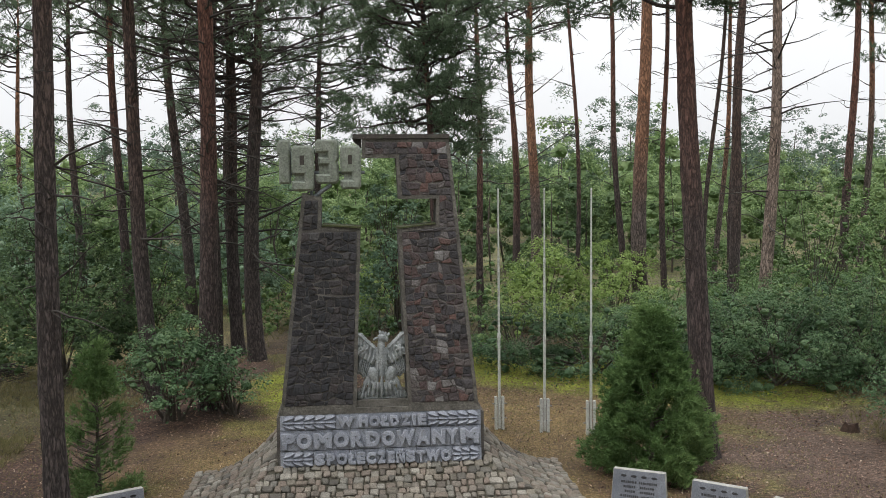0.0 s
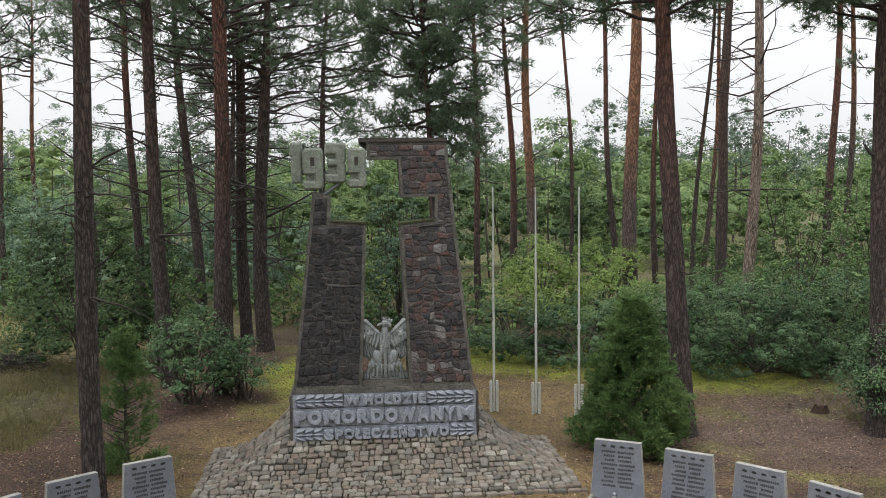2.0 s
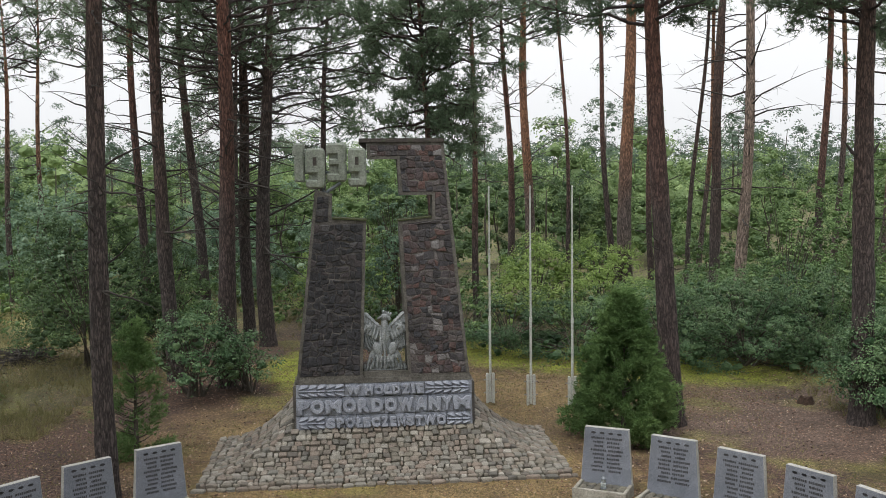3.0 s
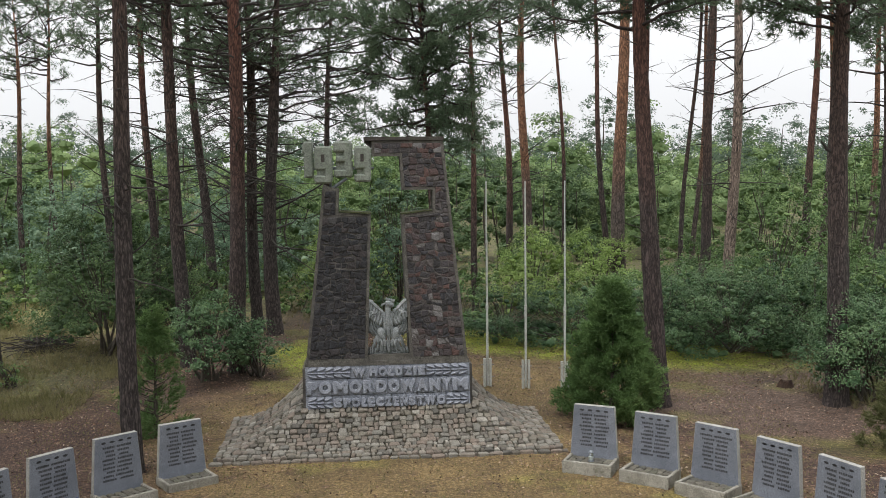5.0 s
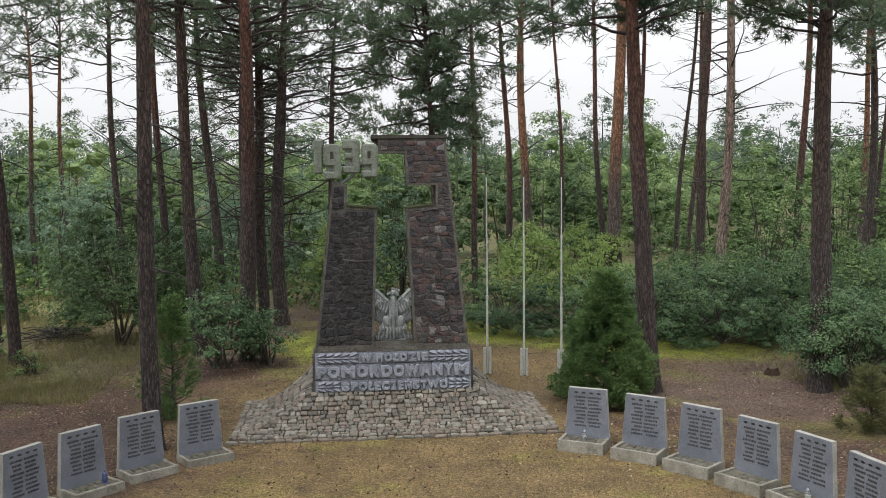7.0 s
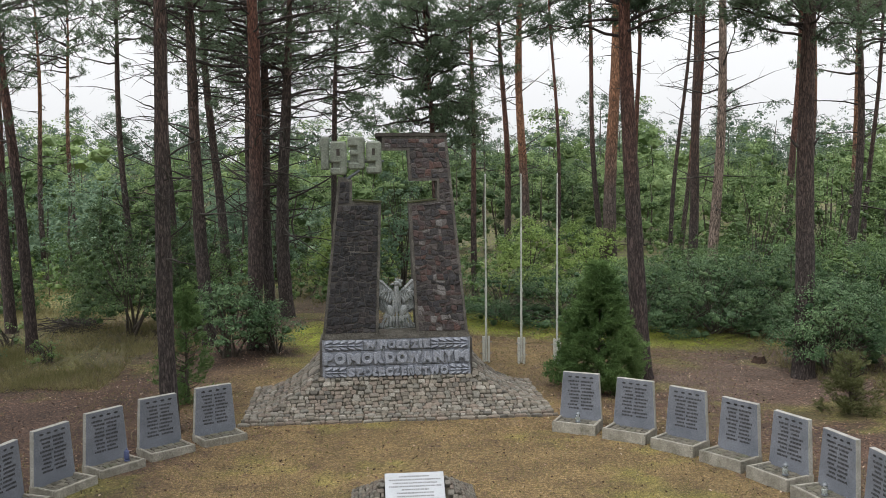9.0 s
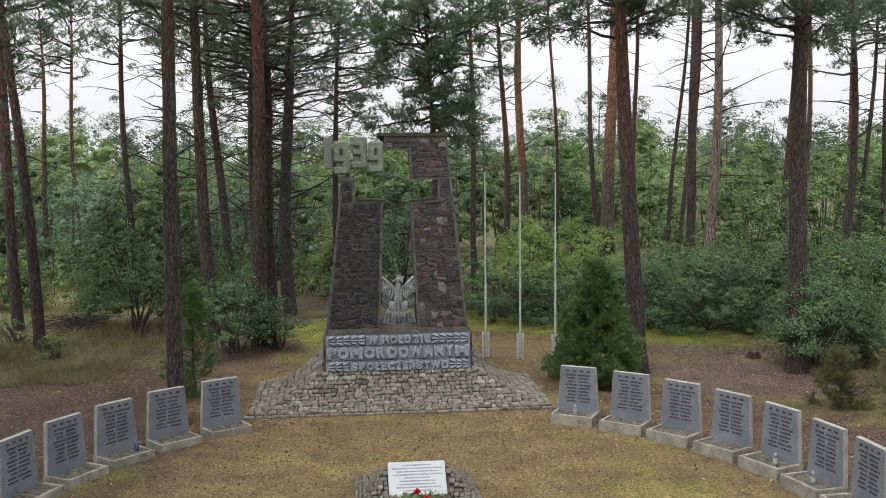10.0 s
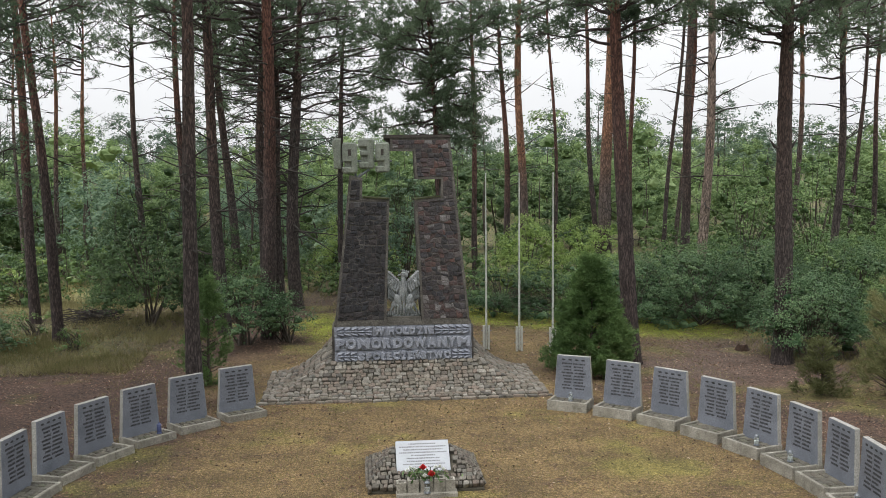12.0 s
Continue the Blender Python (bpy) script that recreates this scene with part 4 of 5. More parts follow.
def build_slabs():
    rng = np.random.default_rng(21)
    kinds = [build_slab(rng) for _ in range(3)]
    right = ((3.77, 12.83, -29), (4.58, 12.18, -39), (5.25, 11.40, -49), (5.80, 10.52, -58.5), (6.21, 9.58, -68), (6.43, 8.55, -78), (6.53, 7.57, -86), (6.46, 6.56, -93), (6.26, 5.58, -102))
    left = ((-2.84, 12.97, 31), (-3.67, 12.32, 38), (-4.36, 11.52, 47), (-4.91, 10.62, 58), (-5.31, 9.67, 68), (-5.52, 8.66, 77), (-5.58, 7.64, 86))
    for i, (x, y, a) in enumerate(right + left):
        m = slab_pose(x, y, a)
        if i < 3:
            kinds[i].matrix_basis = m
        else:
            copy_thing(kinds[i % 3], m)


build_slabs()


# ---- grave lanterns ----
def build_lantern(x, y, z, blue=False):
    g = thing("grave_lantern", pose(x, y, z), "small dark metal grave lantern beside a slab" if blue else "small clear glass grave lantern with a metal lid", "lantern", "grave lanterns")
    lathe(bmesh_new := bmesh.new(), [(0.045, 0.0), (0.05, 0.012), (0.042, 0.03)], 12)
    part("base", bmesh_new, M_BLUE if blue else M_STEEL, g)
    lathe(bm := bmesh.new(), [(0.038, 0.03), (0.043, 0.06), (0.04, 0.13), (0.03, 0.15)], 12)
    part("glass_body", bm, M_BLUE if blue else M_GLASS, g, smooth=True)
    lathe(bm := bmesh.new(), [(0.045, 0.15), (0.04, 0.165), (0.015, 0.19), (0.012, 0.21)], 12)
    lathe(bm2 := bmesh.new(), [(0.028, 0.032), (0.028, 0.085), (0.004, 0.09)], 10)
    part("candle", bm2, M_WHITE, g)
    part("lid", bm, M_BLUE if blue else M_STEEL, g)


for px, py, turn, side, blue in ((3.77, 12.83, -29, 0.02, False), (6.21, 9.58, -68, 0.16, False), (6.43, 8.55, -78, 0.05, False), (-4.36, 11.52, 47, 0.2, True), (6.46, 6.56, -93, 0.1, False)):
    place = slab_pose(px, py, turn) @ Vector((side, -0.24, 0.128))
    build_lantern(place.x, place.y, place.z, blue)

# ---- central tablet ----


def build_tablet():
    rng = np.random.default_rng(31)
    X0, X1, Y0, Y1 = -0.41, 1.36, 8.15, 9.65
    TX0, TX1, TY, TZ = 0.05, 0.90, 9.02, 0.46
    mound = thing("tablet_mound", pose(0, 0, 0), "low pyramid of grey setts that carries a marble tablet", "mound")
    bm = bmesh.new()
    lo = [bm.verts.new(p) for p in ((X0 + 0.02, Y0 + 0.02, 0.03), (X1 - 0.02, Y0 + 0.02, 0.03), (X1 - 0.02, Y1, 0.05), (X0 + 0.02, Y1, 0.05))]
    base = [bm.verts.new((v.co.x, v.co.y, -0.05)) for v in lo]
    hi = [bm.verts.new((x, TY, TZ - 0.05)) for x in (TX0, TX1)]
    for i in range(4):
        bm.faces.new((base[i], base[(i + 1) % 4], lo[(i + 1) % 4], lo[i]))
    bm.faces.new((lo[0], lo[1], hi[1], hi[0]))
    bm.faces.new((lo[1], lo[2], hi[1]))
    bm.faces.new((lo[2], lo[3], hi[0], hi[1]))
    bm.faces.new((lo[3], lo[0], hi[0]))
    part("bed", bm, M_JOINT, mound)

    def mix(a, b, t):
        return a + (b - a) * t

    # r runs from the ridge (0) to the foot (1)
    def front(u, r):
        return (u, mix(TY, Y0, r), mix(TZ, 0.09, r))

    def left(u, r):
        return (mix(TX0, X0, r), u, mix(TZ, 0.09, r))

    def right(u, r):
        return (mix(TX1, X1, r), u, mix(TZ, 0.09, r))

    found = slope_setts(front, lambda r: (mix(TX0, X0, r), mix(TX1, X1, r)), 10, 0.078, rng)
    found = [f for f in found if not (TX0 - 0.02 < f[0].translation.x < TX1 + 0.02 and f[0].translation.y > 8.46)]
    found += slope_setts(left, lambda r: (mix(TY, Y0, r), mix(TY, Y1, r) + 0.01), 9, 0.078, rng)
    found += slope_setts(right, lambda r: (mix(TY, Y0, r), mix(TY, Y1, r) + 0.01), 9, 0.078, rng)
    for m, w, h in found:
        ob = linked("sett", sett_mesh("sett", w - 0.004, h - 0.004, rng, 0.016), M_TABLET_SETT, mound)
        ob.matrix_basis = m

    tab = thing("marble_tablet", pose(0.465, 8.53, 0.21, -51, 0, 0), "pale marble tablet with grey rows of writing leaning on setts", "tablet")
    bm = bmesh.new()
    box(bm, -0.41, 0.41, 0.0, 0.05, 0.0, 0.555, 0.006)
    stone = part("slab", bm, M_WHITE_STONE, tab)
    for row in range(9):
        z = 0.48 - row * 0.052
        total = rng.uniform(0.3, 0.74)
        x = -total / 2
        bm = bmesh.new()
        while x < total / 2:
            w = rng.uniform(0.012, 0.03)
            box(bm, x, min(x + w, total / 2 + 0.01), -0.0025, 0.004, z, z + 0.02)
            x += w + 0.007
        part("writing_bar", bm, M_GREY_INK, stone)
    # pots
    step = thing("pot_step", pose(0.47, 8.06, 0), "low concrete step in front of the sett mound", "step")
    bm = bmesh.new()
    box(bm, -0.45, 0.45, -0.12, 0.1, -0.03, 0.06, 0.008)
    part("step_block", bm, M_KERB, step)
    for dx, w, h in ((-0.37, 0.14, 0.15), (-0.20, 0.165, 0.185), (0.0, 0.19, 0.19), (0.19, 0.165, 0.195), (0.35, 0.135, 0.17)):
        pot = thing("flower_pot", pose(0.47 + dx, 8.09, 0.06), "square concrete flower pot on a low step", "flower pot", "concrete flower pots")
        bm = bmesh.new()
        a = w / 2
        outer = [(-a, -0.08), (a, -0.08), (a, 0.08), (-a, 0.08)]
        rings = [[bm.verts.new((x, y, z)) for x, y in outer] for z in (0, h)]
        hole = [[bm.verts.new((x * 0.6, y * 0.6, z)) for x, y in outer] for z in (h, h - 0.08)]
        for p, q in ((rings[0], rings[1]), (rings[1], hole[0]), (hole[0], hole[1])):
            for i in range(4):
                bm.faces.new((p[i], p[(i + 1) % 4], q[(i + 1) % 4], q[i]))
        bm.faces.new(hole[1])
        bm.faces.new(rings[0][::-1])
        part("pot_body", bm, M_KERB, pot)
    return mound


build_tablet()


def build_bouquet():
    rng = np.random.default_rng(41)
    bq = thing("bouquet", pose(0.47, 8.12, 0.25), "red roses and white flowers with leaves in a pot", "flowers")

    def rose(x, y, z, r, material, label):
        bm = bmesh.new()
        for k in range(4):
            rr, hgt = r * (1 - 0.22 * k), r * (0.5 + 0.25 * k)
            for i in range(6):
                t = 2 * math.pi * (i / 6 + 0.08 * k)
                c, s = math.cos(t), math.sin(t)
                c2, s2 = math.cos(t + 1.15), math.sin(t + 1.15)
                v = [bm.verts.new(q) for q in ((x + rr * 0.4 * c, y + rr * 0.4 * s, z), (x + rr * 0.4 * c2, y + rr * 0.4 * s2, z), (x + rr * c2, y + rr * s2, z + hgt), (x + rr * 1.1 * math.cos(t + 0.57), y + rr * 1.1 * math.sin(t + 0.57), z + hgt * 1.15), (x + rr * c, y + rr * s, z + hgt))]
                bm.faces.new(v)
        part("bloom", bm, material, bq, label)

    rose(-0.05, -0.02, 0.13, 0.055, M_RED, "red rose")
    rose(0.07, -0.07, 0.04, 0.06, M_RED, "red rose")
    rose(-0.03, -0.09, 0.03, 0.045, M_WHITE, "white flower")
    for x, y, z in ((-0.28, 0.0, 0.09), (-0.23, 0.02, 0.12), (-0.17, 0.0, 0.11), (0.14, 0.03, 0.12), (0.2, 0.02, 0.13), (0.25, 0.0, 0.1)):
        rose(x, y, z, 0.035, M_WHITE, "white flower")
    P = rng.normal(0, 1, (150, 3)) * (0.15, 0.07, 0.06) + (0, 0, 0.03)
    V, F = leaf_quads(rng, P, 0.085, 0.4, 0.2)
    linked("foliage", np_mesh("foliage", V, F), M_LEAF, bq)["kind"] = "stuff"
    p = Pipes()
    for i in range(9):
        a = rng.uniform(-0.2, 0.2)
        p.tube([(a * 0.25, 0, -0.1), (a * 0.6, -0.01, 0.0), (a, -0.02, 0.1)], [0.005] * 3, 5)
    linked("stem_bunch", p.mesh("stem_bunch"), M_LEAF, bq)["kind"] = "stuff"
    build_lantern(0.47, 7.975, 0.06)


build_bouquet()


# ---- flag poles ----
def build_pole(x, y):
    f = thing("flag_pole", pose(x, y, 0), "slim pale steel flag pole between two bolted posts", "flag pole", "three flag poles")
    lathe(bm := bmesh.new(), [(0.028, 0.02), (0.026, 1.75), (0.032, 1.76), (0.032, 1.84), (0.022, 1.86), (0.02, 3.2), (0.024, 3.21), (0.024, 3.27), (0.017, 3.29), (0.015, 4.54), (0.02, 4.55), (0.013, 4.585)], 10)
    part("pole", bm, M_POLE, f)
    for s in (-1, 1):
        bm = bmesh.new()
        box(bm, s * 0.065 - 0.026, s * 0.065 + 0.026, -0.035, 0.035, -0.05, 0.64, 0.006)
        part("post", bm, M_POLE, f)
    for z in (0.22, 0.5):
        p = Pipes()
        p.tube([(-0.14, 0, z), (0.14, 0, z)], [0.011, 0.011], 6)
        linked("bolt", p.mesh("bolt"), M_STEEL, f)


for px, py in ((2.85, 18.72), (3.665, 18.42), (4.48, 18.14)):
    build_pole(px, py)


# ---- pines ----
def crown_meshes(seed, height, reach, limbs, tufts, drop=0.0):
    """Limbs and needle tufts of a pine crown round a stem of that height, from its own base."""
    rng = np.random.default_rng(seed)
    p = Pipes()
    places, ways = [], []
    for i in range(limbs):
        t = (i + rng.uniform(0, 1)) / limbs
        z0 = height * t
        L = reach * (0.55 + 0.6 * math.sin(math.pi * (0.2 + 0.75 * t))) * rng.uniform(0.55, 1.1) * (1.05 - 0.6 * t)
        az = rng.uniform(0, 2 * math.pi)
        rise = rng.uniform(-0.05, 0.45) + 0.5 * t - drop * (1 - t)
        k = 6
        s = np.linspace(0, 1, k)
        side = rng.uniform(-0.5, 0.5)
        ang = az + side * s
        pts = np.stack([np.cos(ang) * L * s, np.sin(ang) * L * s, z0 + L * (rise * s + rng.uniform(-0.1, 0.25) * s * s)], 1)
        pts[1:-1] += rng.normal(0, 0.05, (k - 2, 3))
        p.tube(pts, np.linspace(0.022 + 0.009 * L, 0.006, k), 4)
        for b in range(int(3 + L * 2.0)):
            q = rng.uniform(0.42, 1.0)
            j = min(k - 2, int(q * (k - 1)))
            o = pts[j] + (pts[j + 1] - pts[j]) * (q * (k - 1) - j)
            d = unit(pts[j + 1] - pts[j] + rng.normal(0, 0.55, 3) * np.linalg.norm(pts[j + 1] - pts[j]) * 2 + (0, 0, 0.1))
            bl = rng.uniform(0.3, 0.75) * min(1.0, 0.4 + L * 0.25)
            p.tube([o, o + d * bl * 0.5 + rng.normal(0, 0.03, 3), o + d * bl], [0.012, 0.009, 0.005], 4)
            m = max(2, int(tufts * bl * (1.5 if t < 0.45 else 0.28)))
            w = rng.uniform(0.2, 1.1, (m, 1)) ** 0.6
            places.append(o + d * bl * w + rng.normal(0, 0.10, (m, 3)) * (1, 1, 0.6))
            ways.append(np.repeat(d[None], m, 0) + (0, 0, 0.35))
    P, D = np.concatenate(places), np.concatenate(ways)
    V, F = needle_tris(rng, P, unit(D), 9, 0.15, 0.018, 0.85)
    return p.mesh("branchwork"), np_mesh("needles", V, F)


CROWNS = [crown_meshes(101, 7.0, 3.0, 48, 17), crown_meshes(102, 6.0, 2.3, 40, 17), crown_meshes(103, 8.0, 3.8, 46, 14, 0.15), crown_meshes(104, 5.0, 1.8, 30, 16), crown_meshes(105, 9.0, 2.7, 84, 22, 0.35), crown_meshes(106, 7.0, 1.75, 130, 32, 0.3), crown_meshes(107, 6.0, 2.5, 84, 30, 0.0)]


def dead_branches(rng, stem, z0, z1, count, reach, twigs=3):
    p = Pipes()
    for i in range(count):
        z = rng.uniform(z0, z1)
        o, r = stem(z)
        az = rng.uniform(0, 2 * math.pi)
        L = reach * rng.uniform(0.15, 1.0) ** 1.3
        rise = rng.uniform(-0.35, 0.75)
        s = np.linspace(0, 1, 6)
        bend = rng.uniform(-0.9, 0.9)
        pts = np.array(o) + np.stack([np.cos(az + bend * s) * (r * 0.5 + L * s), np.sin(az + bend * s) * (r * 0.5 + L * s), L * (rise * s - rng.uniform(-0.1, 0.25) * s * s)], 1)
        pts[1:] += np.cumsum(rng.normal(0, 0.008 + 0.016 * L, (5, 3)), 0)
        p.tube(pts, np.linspace(0.011 + 0.008 * L, 0.003, 6), 4)
        for t in range(int(twigs * L)):
            j = rng.integers(1, 5)
            d = unit(pts[j] - pts[j - 1] + rng.normal(0, 0.25 * max(L, 0.4), 3))
            l = rng.uniform(0.15, 0.5) * max(0.5, L * 0.5)
            p.tube([pts[j], pts[j] + d * l * 0.5 + rng.normal(0, 0.02, 3), pts[j] + d * l], [0.006, 0.004, 0.002], 3)
    return p.mesh("dead_branches")


def pine(x, y, r, crown_z, kind=0, lean=(0.0, 0.0), bend=0.0, bark=None, dead=(2.5, None, 26, 1.4), height=None, size=1.0, label="", seed=None, sweep=0.0):
    """A Scots pine: base place, stem radius, height at which the live crown starts, lean in metres per metre."""
    rng = np.random.default_rng(int(abs(x * 97 + y * 131)) + 7 if seed is None else seed)
    bark = bark or M_BARK
    z_base = float(ground_height(np.array(x), np.array(y))) - 0.1
    crown_h = (7.0, 6.0, 8.0, 5.0, 9.0, 7.0, 6.0)[kind] * size
    top = crown_z + crown_h * 0.98
    wob = rng.uniform(0, 6.28, 4)
    crook = 0.05 if y < 25 else 0.10

    def stem(z):
        t = max(0.0, z) / top
        ox = lean[0] * z + bend * math.sin(math.pi * min(1, t * 1.2)) + crook * math.sin(z * 0.5 + wob[0]) + sweep * (1 - math.exp(-z / 1.2))
        oy = lean[1] * z + 0.05 * math.sin(z * 0.43 + wob[1])
        rad = r * (1.0 - 0.62 * min(1, z / top) ** 0.9) * (1 + 0.27 * math.exp(-max(z, 0) / 0.22))
        if z > crown_z:
            rad *= max(0.12, 1 - (z - crown_z) / (crown_h * 1.02))
        return (ox, oy, z), rad

    tree = thing("pine_tree", pose(x, y, z_base), label or "tall Scots pine with a bare flaky stem and dead lower branches", "tree", "pine trees")
    zs = np.concatenate([np.array([0, 0.12, 0.25, 0.45, 0.7]), np.linspace(1.0, top, 42)])
    p = Pipes()
    p.tube([stem(z)[0] for z in zs], [stem(z)[1] for z in zs], 18 if r > 0.12 else 12, 0.035, rng)
    linked("trunk", p.mesh("trunk"), bark, tree)
    z0, z1, count, reach = dead
    linked("deadwood", dead_branches(rng, stem, z0, z1 or crown_z + 0.8, count, reach), M_DEAD, tree)["kind"] = "stuff"
    limbs, needles = CROWNS[kind]
    o, _ = stem(crown_z)
    turn = pose(o[0], o[1], crown_z, 0, math.degrees(math.atan(lean[0])), rng.uniform(0, 360)) @ Matrix.Scale(size, 4)
    for name, me, mat in (("branchwork", limbs, M_BARK_RED), ("crown", needles, M_NEEDLE)):
        ob = linked(name, me, mat, tree)
        ob["kind"] = "stuff"
        ob.matrix_basis = turn
    return tree


# beside the ring
pine(-3.69, 13.51, 0.165, 8.0, 0, (0.0, 0.0), dead=(3.0, 8.5, 34, 1.2), label="grey-barked Scots pine beside the memorial slabs")
pine(6.06, 16.55, 0.215, 7.6, 6, (-0.036, 0.0), bark=M_BARK_RED, dead=(3.0, 9.0, 16, 0.7), label="stout red-brown Scots pine behind a thuja", sweep=-0.1)
stout_pine = pine(9.52, 16.06, 0.235, 7.4, 6, (0.012, 0.0), bark=M_BARK, dead=(4.0, 8.6, 14, 0.6), label="stout Scots pine with a broken stub above shrubs")

def stub(tree, z, az, length, r):
    """A broken branch stub on a stem."""
    p = Pipes()
    c, s = math.cos(az), math.sin(az)
    p.tube([(0, 0, z), (c * length * 0.6, s * length * 0.6, z + length * 0.25), (c * length, s * length, z + length * 0.8)], [r, r * 0.7, r * 0.2], 6)
    linked("branch_stub", p.mesh("branch_stub"), M_DEAD, tree)


for side in (0.1, 3.0):
    stub(stout_pine, 5.15, side, 0.34, 0.055)
# behind the monument
pine(-2.88, 21.0, 0.215, 8.4, 2, (0.012, -0.02), bark=M_BARK_RED, dead=(4.0, 8.8, 46, 2.4), label="red-barked Scots pine with long dead limbs")
pine(-4.23, 21.86, 0.19, 8.6, 0, (-0.035, 0.0), bark=M_BARK, dead=(3.5, 8.8, 42, 2.2))
pine(-2.4, 26.5, 0.23, 6.7, 2, (0.03, 0.0), bend=-0.25, bark=M_BARK, dead=(2.5, 8.5, 50, 3.2), label="dark Scots pine with a forked crown of long limbs")
pine(-3.01, 27.34, 0.19, 7.6, 2, (-0.02, 0.0), bark=M_BARK, dead=(2.5, 9.0, 44, 2.8))
pine(-3.68, 26.94, 0.16, 7.6, 2, (0.03, 0.0), bark=M_BARK, dead=(3.0, 9.0, 40, 2.6))
pine(-5.17, 32.35, 0.19, 8.8, 0, (-0.05, 0.0), bark=M_BARK, dead=(3.0, 9.0, 30, 2.0))
pine(-8.63, 21.26, 0.16, 8.8, 1, (-0.06, 0.0), bark=M_BARK_RED, dead=(3.0, 9.0, 26, 1.4))
pine(-10.33, 24.74, 0.17, 9.0, 0, (-0.03, 0.0), bark=M_BARK_RED, dead=(3.0, 9.0, 26, 1.4))
pine(-9.32, 35.06, 0.15, 9.0, 1, (-0.015, 0.0), bark=M_BARK, dead=(3.0, 9.5, 40, 2.2))
pine(-6.62, 29.76, 0.15, 9.2, 0, (-0.01, 0.0), bark=M_BARK_RED, dead=(3.0, 9.5, 30, 1.6))
pine(-13.72, 38.73, 0.13, 8.8, 3, (0.0, 0.0), bark=M_BARK_ORANGE, dead=(3.0, 9.0, 24, 1.4))
pine(-12.67, 39.53, 0.12, 9.0, 1, (0.0, 0.0), bark=M_BARK_ORANGE, dead=(3.0, 9.0, 24, 1.4))
pine(-14.92, 37.1, 0.10, 7.6, 3, (0.01, 0.0), bark=M_BARK_ORANGE, dead=(3.0, 8.0, 16, 1.0))
# crown that hangs behind the top of the monument
pine(1.93, 20.3, 0.10, 5.6, 5, (-0.045, 0.0), bark=M_BARK_RED, dead=(3.5, 6.0, 8, 0.8), label="Scots pine with a low dense crown behind the monument")
pine(4.09, 29.54, 0.12, 8.6, 3, (-0.015, 0.0), bend=-0.15, bark=M_BARK_RED, dead=(3.0, 9.0, 26, 1.9))
pine(-0.9, 33.0, 0.13, 7.2, 4, (0.05, 0.0), bend=-0.5, bark=M_BARK, dead=(4.0, 7.5, 30, 2.6), label="Scots pine with a low dense crown behind the monument")
pine(-4.9, 40.5, 0.17, 6.2, 4, (0.0, 0.0), bark=M_BARK, dead=(3.0, 7.0, 20, 2.0), label="Scots pine with a low dense crown behind the monument")
pine(7.55, 39.66, 0.24, 10.5, 0, (-0.012, 0.0), bark=M_BARK_ORANGE, dead=(4.0, 11.0, 28, 2.0), label="orange-stemmed Scots pine beside a darker one")
pine(7.0, 40.5, 0.17, 9.8, 1, (-0.03, 0.0), bark=M_BARK_RED, dead=(3.0, 10.0, 30, 2.4))
# behind the poles and the shrubs
pine(7.46, 31.4, 0.085, 10.2, 3, (-0.03, 0.0), bark=M_BARK_RED, dead=(5.0, 10.0, 10, 1.6))
pine(10.22, 35.61, 0.135, 10.5, 3, (-0.06, 0.0), bark=M_BARK_RED, dead=(4.0, 11.0, 16, 1.2))
pine(9.06, 29.98, 0.27, 10.4, 1, (0.006, 0.0), bark=M_BARK_ORANGE, dead=(4.0, 10.5, 22, 1.0), label="stout orange-stemmed Scots pine behind shrubs")
pine(11.98, 36.54, 0.13, 11.0, 1, (0.0, 0.0), bark=M_BARK_RED, dead=(4.0, 11.0, 20, 1.2))
pine(13.55, 36.78, 0.11, 11.4, 3, (0.07, 0.0), bark=M_BARK, dead=(4.0, 11.0, 12, 1.0))
pine(14.39, 37.45, 0.12, 11.4, 3, (0.05, 0.0), bark=M_BARK_ORANGE, dead=(4.0, 11.0, 12, 1.0))
pine(12.47, 31.29, 0.20, 11.4, 1, (0.035, 0.0), bark=M_BARK, dead=(3.0, 11.0, 34, 1.8))
pine(13.63, 34.02, 0.12, 10.9, 1, (0.02, 0.0), bark=M_BARK_RED, dead=(3.0, 11.0, 28, 1.6))
pine(11.42, 26.22, 0.19, 11.8, 3, (0.025, 0.0), bark=M_BARK_PALE, dead=(2.5, 11.5, 54, 2.6), label="pale half-dead pine with many bare branches")
pine(16.54, 31.48, 0.16, 10.2, 0, (0.02, 0.0), bark=M_BARK_RED, dead=(4.0, 10.5, 18, 1.0))
pine(17.71, 32.56, 0.13, 10.6, 1, (0.02, 0.0), bark=M_BARK_ORANGE, dead=(4.0, 10.5, 18, 1.0))
pine(19.18, 31.98, 0.14, 10.0, 1, (0.03, 0.0), bark=M_BARK_ORANGE, dead=(4.0, 10.5, 18, 1.0))
pine(21.35, 34.69, 0.12, 9.4, 1, (0.05, 0.0), bark=M_BARK, dead=(3.0, 10.0, 18, 1.4))
pine(23.03, 36.03, 0.13, 9.6, 0, (0.03, 0.0), bark=M_BARK_RED, dead=(3.0, 10.0, 18, 1.4))
pine(14.92, 24.35, 0.15, 7.6, 1, (0.02, 0.0), bend=0.3, bark=M_BARK, dead=(3.0, 8.0, 26, 2.0))
